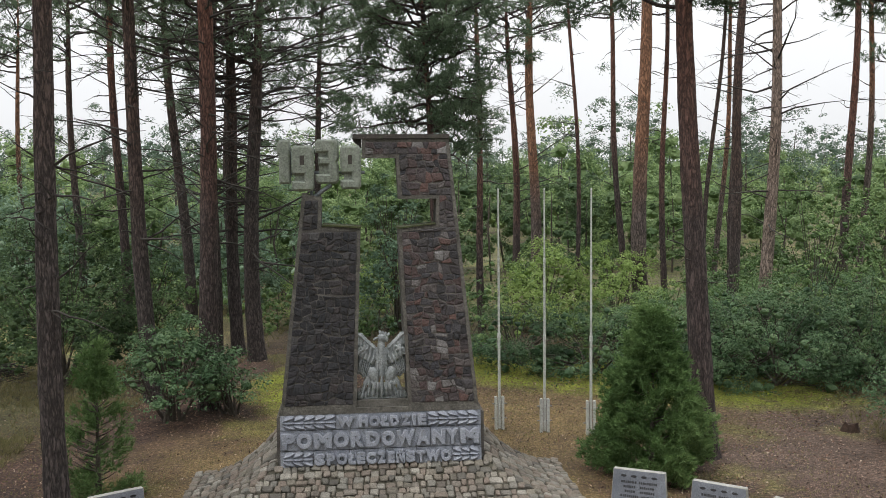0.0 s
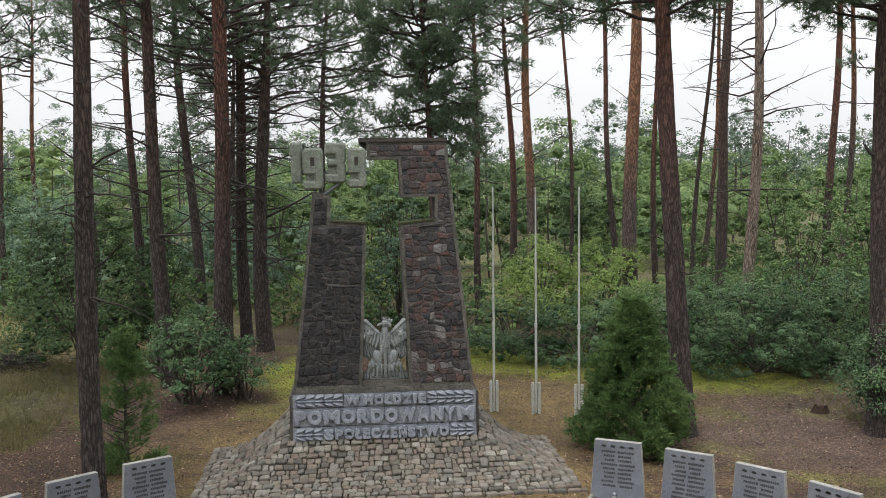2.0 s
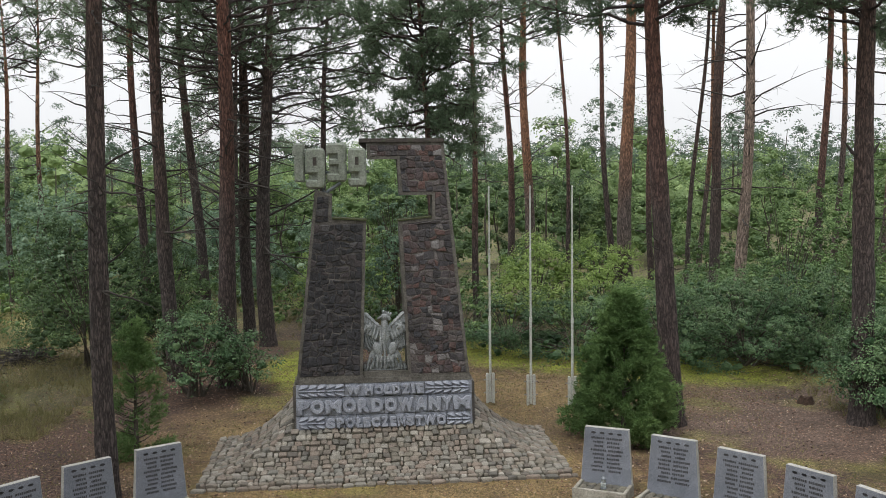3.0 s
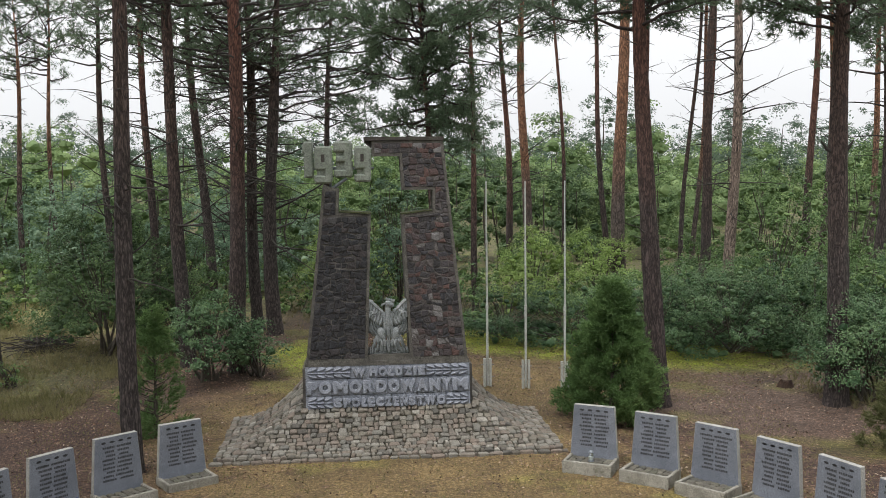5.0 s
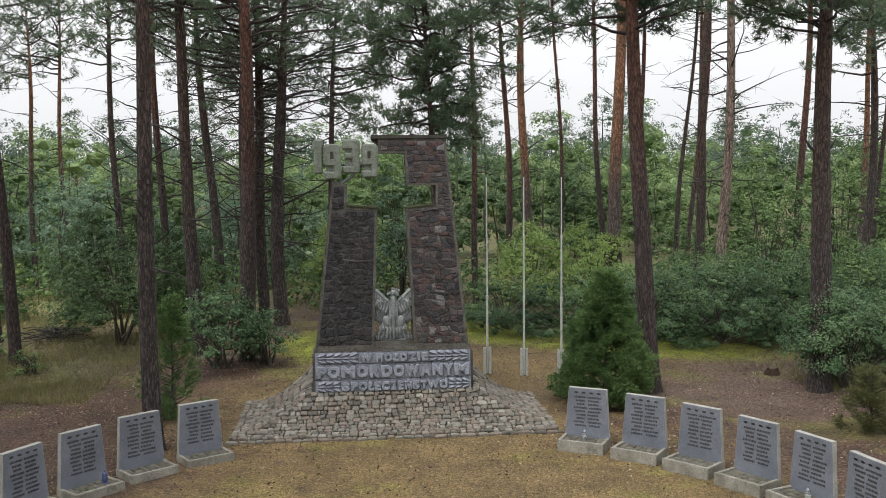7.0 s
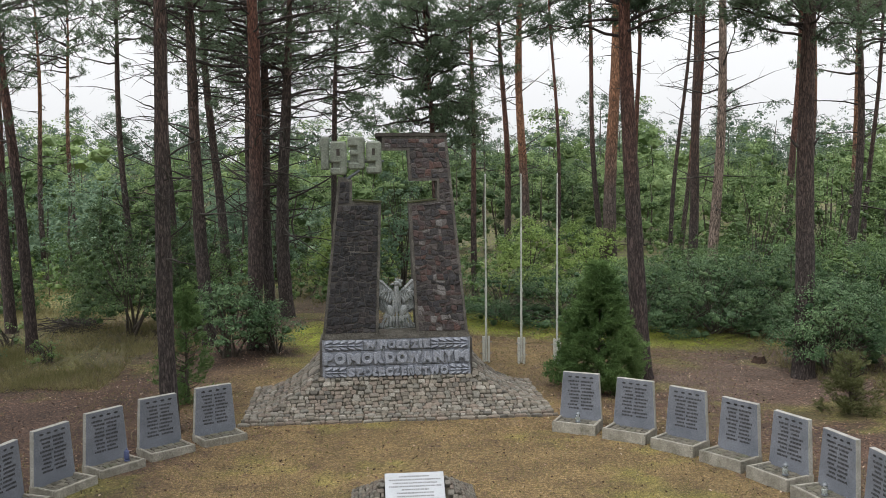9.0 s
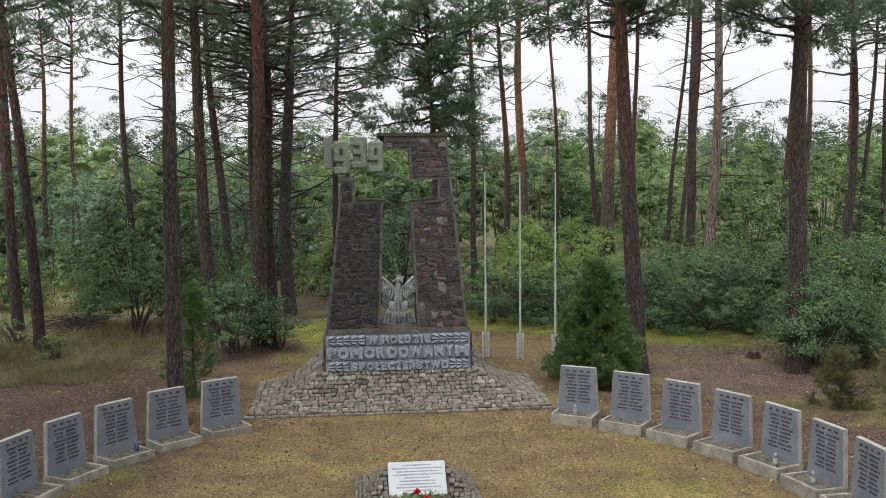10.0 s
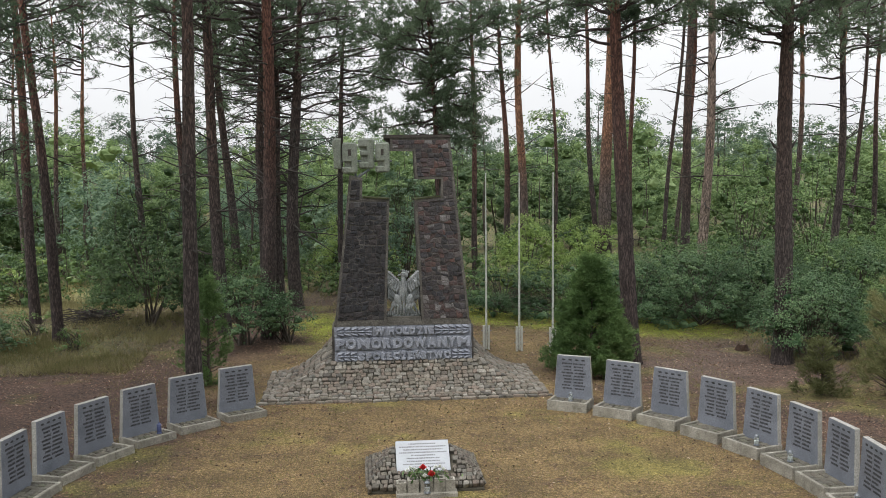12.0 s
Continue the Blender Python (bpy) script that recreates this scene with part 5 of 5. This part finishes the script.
# unseen pines added outside the view round the camera's way; left ones cast shade
pine(-9.6, 7.2, 0.19, 7.2, 2)
pine(-11.4, 11.6, 0.2, 7.4, 2)
pine(-9.2, 2.6, 0.19, 7.6, 2)
pine(-8.3, 10.6, 0.18, 6.6, 2)
# its low branches reach into view at the left edge
pine(-10.4, 16.6, 0.17, 4.4, 2, dead=(2.5, 5.0, 30, 2.0), label="Scots pine with low dark branches at the clearing's edge")
pine(-12.6, 14.6, 0.17, 8.0, 0)
pine(10.22, 2.4, 0.2, 9.0, 2)


# ---- shrubs and young trees ----
def balls(rng, n):
    """Places spread evenly through a unit ball."""
    return unit(rng.standard_normal((n, 3))) * rng.uniform(0.15, 1, (n, 1)) ** 0.4


def shrub_points(rng, rx, ry, h, clumps, per, clump_r, floor=0.04, hollow=0.5, flat=0.62, inner=0.35):
    """Leaf sprays through a rounded crown: each a flat drooping cap of leaves over a shaded hollow."""
    az = rng.uniform(0, 2 * math.pi, clumps)
    t = rng.uniform(floor, 1.0, clumps)
    side = np.sqrt(np.clip(1 - np.clip((t - 0.4) / 0.62, 0, 1) ** 2, 0, 1)) * (0.82 + 0.18 * np.clip(t / 0.3, 0, 1))
    ph = rng.uniform(0, 6.28, 4)
    lump = 1 + 0.17 * np.sin(3 * az + ph[0] + 4 * t) + 0.14 * np.sin(5 * az + ph[1] - 7 * t) + 0.10 * rng.standard_normal(clumps)
    rad = side * lump * rng.uniform(hollow, 1.0, clumps) ** 0.6
    top = h * (1 + 0.12 * np.sin(2 * az + ph[2]) * (t > 0.6))
    C = np.stack([np.cos(az) * rad * rx, np.sin(az) * rad * ry, t * top], 1)
    size = clump_r * rng.uniform(0.6, 1.5, (clumps, 1)) * (1.15 - 0.45 * t[:, None])
    away = unit(np.stack([np.cos(az) * side, np.sin(az) * side, 0.15 + 1.1 * np.clip(t - 0.35, 0, 1)], 1))
    d = unit(rng.standard_normal((clumps * per, 3)) + np.repeat(away, per, 0) * 0.75 + (0, 0, 0.55))
    reach_out = np.repeat(size, per, 0) * 1.75 * rng.uniform(inner, 1.15, (clumps * per, 1))
    P = np.repeat(C, per, 0) + d * reach_out * (1.1, 1.1, flat)
    P[:, 2] -= (0.8 - flat) * reach_out[:, 0] * (d[:, 0] ** 2 + d[:, 1] ** 2)
    P[:, 2] = np.maximum(P[:, 2], 0.03)
    return C, P, size, unit(d + 0.3 * np.repeat(away, per, 0))


def shrub(x, y, rx, h, leaf, material, label, name="shrub", category="bush", clumps=None, per=40, ry=None, clump_r=0.19, stems=9, seed=0, floor=0.04, up=0.6):
    rng = np.random.default_rng(int(abs(x * 53 + y * 71)) + 300 + seed)
    ry = ry or rx
    clumps, per = int((clumps or 82 * rx * h) * 0.46), int(per * 2.1)
    b = thing(name, pose(x, y, float(ground_height(np.array(x), np.array(y)))), label, category)
    C, P, size, out = shrub_points(rng, rx, ry, h, clumps, per, clump_r, floor)
    V, F = leaf_quads(rng, P, leaf, 0.55, up, out)
    linked("foliage", np_mesh("foliage", V, F), material, b)["kind"] = "stuff"
    V, F = clump_cores(rng, C * (0.8, 0.8, 0.88), size * 0.55)
    linked("inner_foliage", np_mesh("inner_foliage", V, F), material, b)["kind"] = "stuff"
    p = Pipes()
    for i in range(stems):
        c = C[rng.integers(len(C))]
        o = np.array([rng.normal(0, 0.08), rng.normal(0, 0.08), -0.05])
        mid = o * 0.5 + c * 0.5 + (0, 0, 0.18 * h) + rng.normal(0, 0.06, 3)
        p.tube([o, (o + mid) / 2 + rng.normal(0, 0.03, 3), mid, c], [0.03 + 0.006 * h, 0.024, 0.016, 0.006], 5)
    for c in C[:: max(1, len(C) // 40)]:
        o = c * (0.35, 0.35, 0.5)
        p.tube([o, (o + c) / 2 + rng.normal(0, 0.05, 3), c], [0.012, 0.009, 0.004], 4)
    linked("branchwork", p.mesh("branchwork"), M_TWIG, b)["kind"] = "stuff"
    return b


def conifer(x, y, r, h, material, label, name, sprays, seed=0, per=9, length=0.13, width=0.03, loose=0.0, power=0.75):
    """A cone of upward sprays round a thin stem."""
    rng = np.random.default_rng(500 + seed)
    b = thing(name, pose(x, y, 0), label, "bush" if loose else "conifer")
    groups = max(40, sprays // 30)
    t = rng.uniform(0, 1, groups) ** 1.35
    az = rng.uniform(0, 2 * math.pi, groups)
    lump = 1 + 0.15 * np.sin(az * 3 + t * 9) + 0.14 * np.sin(az * 5 - t * 17 + 1.2) + 0.09 * rng.standard_normal(groups)
    rad = r * (1 - t) ** power * lump * (1 - rng.uniform(0, 0.55 + loose, groups) ** 2)
    rad *= np.clip(0.6 + t * 4, 0, 1)
    C = np.stack([np.cos(az) * rad, np.sin(az) * rad, 0.05 + t * (h - 0.15)], 1)
    which = rng.integers(0, groups, sprays)
    out = np.stack([np.cos(az), np.sin(az), np.full(groups, 0.75)], 1)[which]
    reach_out = rng.uniform(-0.1, 0.16, (sprays, 1)) * min(1.0, r)
    P = C[which] + out * reach_out + rng.normal(0, 0.05 + 0.05 * loose, (sprays, 3)) * (1, 1, 0.8)
    P[:, 2] = np.maximum(P[:, 2], 0.02)
    D = unit(out + rng.normal(0, 0.35, (sprays, 3)))
    V, F = needle_tris(rng, P, D, per, length, width, 0.5)
    linked("foliage", np_mesh("foliage", V, F), material, b)["kind"] = "stuff"
    p = Pipes()
    p.tube([(0, 0, -0.05), (0.02, 0, h * 0.5), (0, 0, h * 0.95)], [0.025 + 0.012 * h, 0.02, 0.005], 7)
    for i in range(int(30 + 60 * loose)):
        z = rng.uniform(0.1, 0.85) * h
        a = rng.uniform(0, 6.28)
        L = r * (1 - z / h) ** power * 0.9
        p.tube([(0, 0, z), (math.cos(a) * L * 0.5, math.sin(a) * L * 0.5, z + L * 0.2), (math.cos(a) * L, math.sin(a) * L, z + L * 0.5)], [0.012, 0.008, 0.003], 4)
    linked("branchwork", p.mesh("branchwork"), M_TWIG, b)["kind"] = "stuff"
    return b


conifer(4.84, 15.67, 0.96, 2.72, M_THUJA, "dense dark green conical thuja beside a pine", "thuja", 13500, 1, 9, 0.10, 0.017, 0.0, 0.82)
conifer(-3.78, 15.64, 0.55, 2.5, M_THUJA, "sparse young conifer beside a pine stem", "young_conifer", 2100, 2, 8, 0.11, 0.014, 0.4, 0.75)
conifer(9.04, 13.04, 0.5, 1.2, M_JUNIPER, "feathery green juniper behind the memorial slabs", "juniper", 800, 3, 9, 0.13, 0.013, 0.35, 0.5)
conifer(10.2, 12.32, 0.6, 1.35, M_JUNIPER, "feathery green juniper behind the memorial slabs", "juniper", 900, 4, 9, 0.13, 0.013, 0.35, 0.5)
conifer(11.42, 14.23, 0.9, 2.2, M_JUNIPER, "loose green juniper among shrubs", "juniper", 1900, 5, 9, 0.14, 0.014, 0.35, 0.5)

DARK = "dense dark green broad-leaved shrub at the forest edge"
shrub(10.35, 16.3, 1.25, 2.1, 0.056, M_DARKLEAF, "dark green shrub grown round the foot of a pine", per=46, ry=1.0, floor=0.22)
shrub(9.55, 16.0, 0.5, 1.9, 0.056, M_DARKLEAF, "dark green shrub grown round the foot of a pine", per=46, floor=0.4, clumps=46)
shrub(11.08, 16.99, 1.1, 1.8, 0.056, M_DARKLEAF, DARK, per=46)
shrub(7.88, 22.29, 1.5, 1.85, 0.056, M_DARKLEAF, DARK, per=46)
shrub(9.76, 21.84, 1.7, 2.1, 0.056, M_DARKLEAF, DARK, per=46)
shrub(11.95, 21.66, 1.6, 2.2, 0.056, M_DARKLEAF, DARK, per=46)
shrub(14.12, 21.06, 1.7, 2.3, 0.056, M_DARKLEAF, DARK, per=46)
shrub(16.61, 22.39, 2.0, 2.8, 0.065, M_LEAF, "green broad-leaved shrub at the forest edge", per=40)
shrub(13.46, 16.53, 1.3, 2.0, 0.056, M_LEAF, "green broad-leaved shrub at the forest edge", per=46)
shrub(7.0, 25.0, 1.5, 1.35, 0.056, M_LEAF, "mid-green shrub behind the flag poles", per=46)
shrub(4.3, 24.9, 1.4, 1.3, 0.056, M_DARKLEAF, "mid-green shrub behind the flag poles", per=46)
shrub(3.15, 27.08, 1.2, 1.1, 0.056, M_LEAF, "mid-green shrub behind the flag poles", per=46)
shrub(6.01, 29.6, 1.4, 2.5, 0.075, M_LIME, "bright yellow-green shrub in the light", per=34)
shrub(8.07, 29.2, 1.5, 2.5, 0.075, M_LIME, "bright yellow-green shrub in the light", per=34)
shrub(-3.45, 20.05, 0.95, 1.85, 0.072, M_DARKLEAF, "dark young oak bush at the foot of pines", per=40, name="young_oak", floor=0.3)
shrub(-2.45, 20.5, 0.5, 1.25, 0.072, M_DARKLEAF, "dark young oak bush at the foot of pines", per=40, name="young_oak", floor=0.3)
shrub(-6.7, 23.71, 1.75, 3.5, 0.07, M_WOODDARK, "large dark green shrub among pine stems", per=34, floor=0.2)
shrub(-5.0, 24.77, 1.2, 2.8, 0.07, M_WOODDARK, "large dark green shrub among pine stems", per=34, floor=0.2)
shrub(-10.3, 20.3, 0.95, 1.1, 0.075, M_DARKLEAF, "low dark green bush on the forest floor", per=24)
shrub(-12.2, 28.9, 1.2, 1.5, 0.075, M_LEAF, "green bush on the forest floor", per=18)
shrub(-8.64, 29.67, 1.3, 1.6, 0.072, M_LEAF, "low green bush on the forest floor", per=18)
shrub(-0.94, 34.33, 1.1, 2.4, 0.075, M_LIME, "bright green bush in the light", per=34)
shrub(-8.09, 20.29, 0.4, 0.6, 0.05, M_LEAF, "small green sapling at a pine's foot", per=18, clumps=24, clump_r=0.11)
shrub(-9.67, 22.39, 0.5, 0.7, 0.07, M_LEAF, "small green sapling on the forest floor", per=18, clumps=26, clump_r=0.11)
shrub(15.88, 27.09, 2.0, 5.0, 0.10, M_LEAF, "young broad-leaved tree with light green leaves", per=22, name="young_tree", category="tree", clumps=260)
shrub(13.05, 26.59, 1.6, 4.4, 0.10, M_LEAF, "young broad-leaved tree with light green leaves", per=22, name="young_tree", category="tree", clumps=220)
shrub(1.46, 30.83, 1.0, 4.6, 0.12, M_YOUNG, "young pine seen through the monument's opening", per=20, name="young_pine", category="tree", clumps=170, clump_r=0.2)


shrub(5.9, 23.6, 1.6, 1.6, 0.056, M_DARKLEAF, DARK, per=46, seed=1)
shrub(9.3, 22.9, 1.7, 2.0, 0.056, M_DARKLEAF, DARK, per=28, seed=2)
shrub(11.4, 22.6, 1.7, 2.2, 0.056, M_DARKLEAF, DARK, per=28, seed=3)
shrub(13.4, 21.4, 1.8, 2.4, 0.056, M_LEAF, DARK, per=28, seed=4)
shrub(10.9, 25.2, 2.0, 1.9, 0.056, M_LEAF, "green broad-leaved shrub at the forest edge", per=28, seed=5)
shrub(8.3, 25.0, 1.9, 1.7, 0.056, M_LEAF, "green broad-leaved shrub at the forest edge", per=28, seed=6)
shrub(14.9, 24.4, 2.0, 2.5, 0.056, M_LEAF, "green broad-leaved shrub at the forest edge", per=28, seed=7)
shrub(13.6, 17.4, 1.2, 2.0, 0.056, M_LEAF, "green broad-leaved shrub at the forest edge", per=28, seed=8)


def build_stump():
    rng = np.random.default_rng(77)
    s = thing("tree_stump", pose(9.34, 17.75, 0), "low rotten brown tree stump on the forest floor", "stump")
    bm = bmesh.new()
    rings = []
    for z, k in ((-0.05, 1.35), (0.03, 1.15), (0.08, 1.0), (0.12, 0.9)):
        rings.append([bm.verts.new((0.15 * k * math.cos(t) * (1 + 0.14 * math.sin(3 * t)), 0.13 * k * math.sin(t), z + (rng.uniform(-0.035, 0.05) if z > 0.1 else 0))) for t in np.linspace(0, 2 * math.pi, 18, endpoint=False)])
    for a, b in zip(rings, rings[1:]):
        for i in range(18):
            bm.faces.new((a[i], a[(i + 1) % 18], b[(i + 1) % 18], b[i]))
    bm.faces.new(rings[-1])
    part("stump_wood", bm, M_WOOD, s)


build_stump()


def build_brush_pile(x, y):
    rng = np.random.default_rng(88)
    b = thing("brush_pile", pose(x, y, 0), "low dark heap of dead twigs on the forest floor", "brush pile")
    p = Pipes()
    for i in range(150):
        a, h = rng.uniform(0, 6.28), rng.uniform(0.02, 0.4)
        c = rng.normal(0, 0.38, 2) * (1.2 - h)
        d = np.array([math.cos(a), math.sin(a), rng.uniform(-0.25, 0.35)]) * rng.uniform(0.25, 0.6)
        o = np.array([c[0], c[1], h])
        p.tube([o - d, o + rng.normal(0, 0.03, 3), o + d], [0.012, 0.01, 0.004], 4)
    linked("twigwork", p.mesh("twigwork"), M_DEAD, b)["kind"] = "stuff"


build_brush_pile(-8.6, 24.6)

# ---- woods behind ----
def wood(name, label, material, spots, leaf, per, clumps, clump_r, rng, trunk_r=0.06, floor=0.06, fine=1, body=0.7):
    """Many far trees as one mass: leaf clumps on thin stems. spots: rows of x, y, height, radius."""
    allP, allN, allC, allR, low = [], [], [], [], []
    p = Pipes()
    for x, y, h, r in spots:
        C, P, size, out = shrub_points(rng, r, r, h, clumps, per, clump_r * (h / 8) ** 0.5, floor, 0.45, 0.8, 0.5)
        z = float(ground_height(np.array(x), np.array(y)))
        allP.append(P + (x, y, z))
        allN.append(out)
        allC.append(C + (x, y, z))
        allR.append(size)
        low.append(C[:, 2] < 0.9 * h)
        p.tube([(x, y, z - 0.2), (x + rng.normal(0, 0.2), y, z + h * 0.5), (x, y, z + h * 0.85)], [trunk_r, trunk_r * 0.8, 0.02], 5)
    keep = np.concatenate(low)
    P = np.concatenate(allP)
    V, F = leaf_quads(rng, P, leaf, 0.62, 0.6, np.concatenate(allN))
    w = thing(name, pose(0, 0, 0), label, "woodland")
    w["kind"] = "stuff"
    linked("foliage", np_mesh("foliage", V, F), material, w)["kind"] = "stuff"
    V, F = ragged_clumps(rng, np.concatenate(allC)[keep], np.concatenate(allR)[keep, 0:1] * body, fine)
    linked("inner_foliage", np_mesh("inner_foliage", V, F), material, w)["kind"] = "stuff"
    linked("stems", p.mesh("stems"), M_TWIG, w)["kind"] = "stuff"


def scatter(rng, n, y0, y1, h0, h1, spread=0.75, side=0, r0=0.3, r1=0.42):
    out = []
    for i in range(n):
        y = rng.uniform(y0, y1)
        half = (y + 6) * spread
        x = rng.uniform(-0.78, 1.15) * half if side == 0 else side * rng.uniform(0.02, 1) * half
        h = rng.uniform(h0, h1)
        out.append((x, y, h, h * rng.uniform(r0, r1)))
    return out


def build_woods():
    rng = np.random.default_rng(900)
    near = scatter(rng, 56, 43, 54, 4.2, 6.2, 0.55, 0, 0.29, 0.37)
    # the middle stretch takes the leaf copy that has shade in its colour
    wood("broadleaf_wood", "broad-leaved wood behind the pines with shade in its leaf colour", M_WOODDARK, [s for s in near if 2 < s[0] < 14], 0.13, 88, 30, 0.42, rng, floor=0.12, fine=2, body=0.75)
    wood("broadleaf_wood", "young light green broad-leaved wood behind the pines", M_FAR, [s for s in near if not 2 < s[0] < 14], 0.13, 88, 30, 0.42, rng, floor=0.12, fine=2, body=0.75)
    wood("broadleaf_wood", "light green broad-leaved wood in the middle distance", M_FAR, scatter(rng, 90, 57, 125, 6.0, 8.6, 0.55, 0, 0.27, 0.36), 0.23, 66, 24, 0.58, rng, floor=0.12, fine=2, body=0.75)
    wood("young_pine_wood", "young bluish green pine wood behind the clearing", M_YOUNG, scatter(rng, 50, 35, 54, 2.8, 5.0, 0.52, -1, 0.2, 0.28), 0.12, 48, 30, 0.3, rng, fine=1, body=0.6)
    wood("pine_wood", "far pine wood on rising ground with bluish haze in its green", M_FARPINE, scatter(rng, 330, 130, 260, 8.0, 12.6, 0.5, 0, 0.15, 0.23), 0.42, 26, 12, 0.55, rng, floor=0.15, fine=1, body=0.5)
    tall = [(20.5, 75.0, 12.4, 1.9), (23.2, 79.0, 11.6, 1.7), (17.2, 77.0, 11.4, 1.6), (31.0, 75.0, 11.4, 1.9), (34.5, 82.0, 11.0, 1.8), (12.0, 86.0, 11.6, 1.7), (26.5, 84.0, 11.8, 1.8), (-21.0, 84.0, 11.0, 1.8), (-26.0, 88.0, 11.2, 1.8), (-16.0, 90.0, 11.0, 1.7), (40.0, 84.0, 11.4, 1.8)]
    wood("pine_wood", "older pines that stand above the young wood", M_FARPINE, tall, 0.18, 110, 24, 0.42, rng, 0.12, 0.4, fine=1, body=0.45)
    wood("undergrowth", "low green undergrowth at the edge of the wood", M_LEAF, scatter(rng, 110, 28, 44, 0.8, 2.1, 0.54, 0, 0.5, 0.8), 0.10, 30, 20, 0.3, rng, 0.02)
    wood("undergrowth", "low light green undergrowth in the clearing", M_LIME, scatter(rng, 22, 29, 42, 0.5, 1.6, 0.54, 0, 0.6, 0.9), 0.10, 34, 20, 0.28, rng, 0.02)
    ring = []
    for i in range(70):
        a = rng.uniform(math.pi * 0.92, math.pi * 2.08)
        d = rng.uniform(24, 45)
        ring.append((d * math.cos(a), 4 + d * math.sin(a), rng.uniform(8, 13), rng.uniform(2.2, 3.4)))
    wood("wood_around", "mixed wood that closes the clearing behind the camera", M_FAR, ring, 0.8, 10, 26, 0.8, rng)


build_woods()


# ---- grass and litter ----
def build_floor_cover():
    rng = np.random.default_rng(60)

    def free(x, y):
        in_mound = (x > -2.6) & (x < 3.6) & (y > 13.6) & (y < 16.9)
        in_tab = (x > -0.5) & (x < 1.4) & (y > 7.9) & (y < 9.7)
        return ~(in_mound | in_tab)

    def strew(n, x0, x1, y0, y1):
        x, y = rng.uniform(x0, x1, n), rng.uniform(y0, y1, n)
        k = free(x, y)
        return np.stack([x[k], y[k], ground_height(x[k], y[k])], 1)

    P = strew(90000, -14, 16, 4.0, 28)
    patch = np.sin(P[:, 0] * 0.9 + 1) * np.sin(P[:, 1] * 0.8) + 0.5 * np.sin(P[:, 0] * 2.3 + P[:, 1] * 1.7)
    ring = np.hypot(P[:, 0] - 0.4, P[:, 1] - 7.8) < 5.6
    P = P[(patch + rng.normal(0, 0.5, len(P)) > -0.2) & ~(ring & (rng.uniform(0, 1, len(P)) > 0.22))]
    V, F = leaf_quads(rng, P + (0, 0, 0.014), 0.050, 0.55, 2.2)
    ob = linked("leaf_litter", np_mesh("leaf_litter", V, F), M_LITTER)
    tagged(ob, "brown fallen leaves and bark bits on the ground", "leaf litter", kind="stuff")

    P = strew(1500, -7, 11, 9, 22)
    spin = unit(rng.standard_normal((len(P), 3)) * (1, 1, 0.4))
    side = unit(np.cross(spin, rng.standard_normal((len(P), 3))))
    third = np.cross(spin, side)
    size = rng.uniform(0.009, 0.02, (len(P), 1))
    tips = [P + (0, 0, 0.02) + v * size * k for v, k in ((spin, 1.3), (spin, -1.3), (side, 0.8), (side, -0.8), (third, 0.8), (third, -0.8))]
    V = np.stack(tips, 1).reshape(-1, 3)
    F = np.array([(a, b, c) for a in (0, 1) for b in (2, 3) for c in (4, 5)])
    F = (F[None] + (np.arange(len(P)) * 6)[:, None, None]).reshape(-1, 3)
    ob = linked("pine_cones", np_mesh("pine_cones", V, F), M_WOOD)
    tagged(ob, "small dark fallen pine cones on the ground", "pine cones", kind="stuff")

    P = np.concatenate([strew(17000, -6, 8, 4.5, 18), strew(15000, -2, 10, 18, 26)])
    D = np.zeros_like(P) + (0, 0, 1.0)
    V, F = needle_tris(rng, P, D, 2, 0.05, 0.01, 0.7)
    ob = linked("short_grass", np_mesh("short_grass", V, F), M_GRASS)
    tagged(ob, "sparse short dry grass and moss", "grass", kind="stuff")

    P = np.concatenate([strew(11500, -18, -4.5, 20.5, 36), strew(3200, -12, -5.8, 17.0, 22), strew(3600, -3, 20, 26, 40), strew(1900, 9.5, 17, 12, 21)])
    keep = np.sin(P[:, 0] * 1.1) * np.sin(P[:, 1] * 0.9 + 2) + rng.normal(0, 0.5, len(P)) > -0.1
    P = P[keep]
    V, F = needle_tris(rng, P, np.zeros_like(P) + (0, 0, 1.0), 9, 0.26, 0.009, 0.5)
    ob = linked("tall_grass", np_mesh("tall_grass", V, F), M_GRASS)
    tagged(ob, "pale tufts of tall forest grass", "grass", kind="stuff")


build_floor_cover()
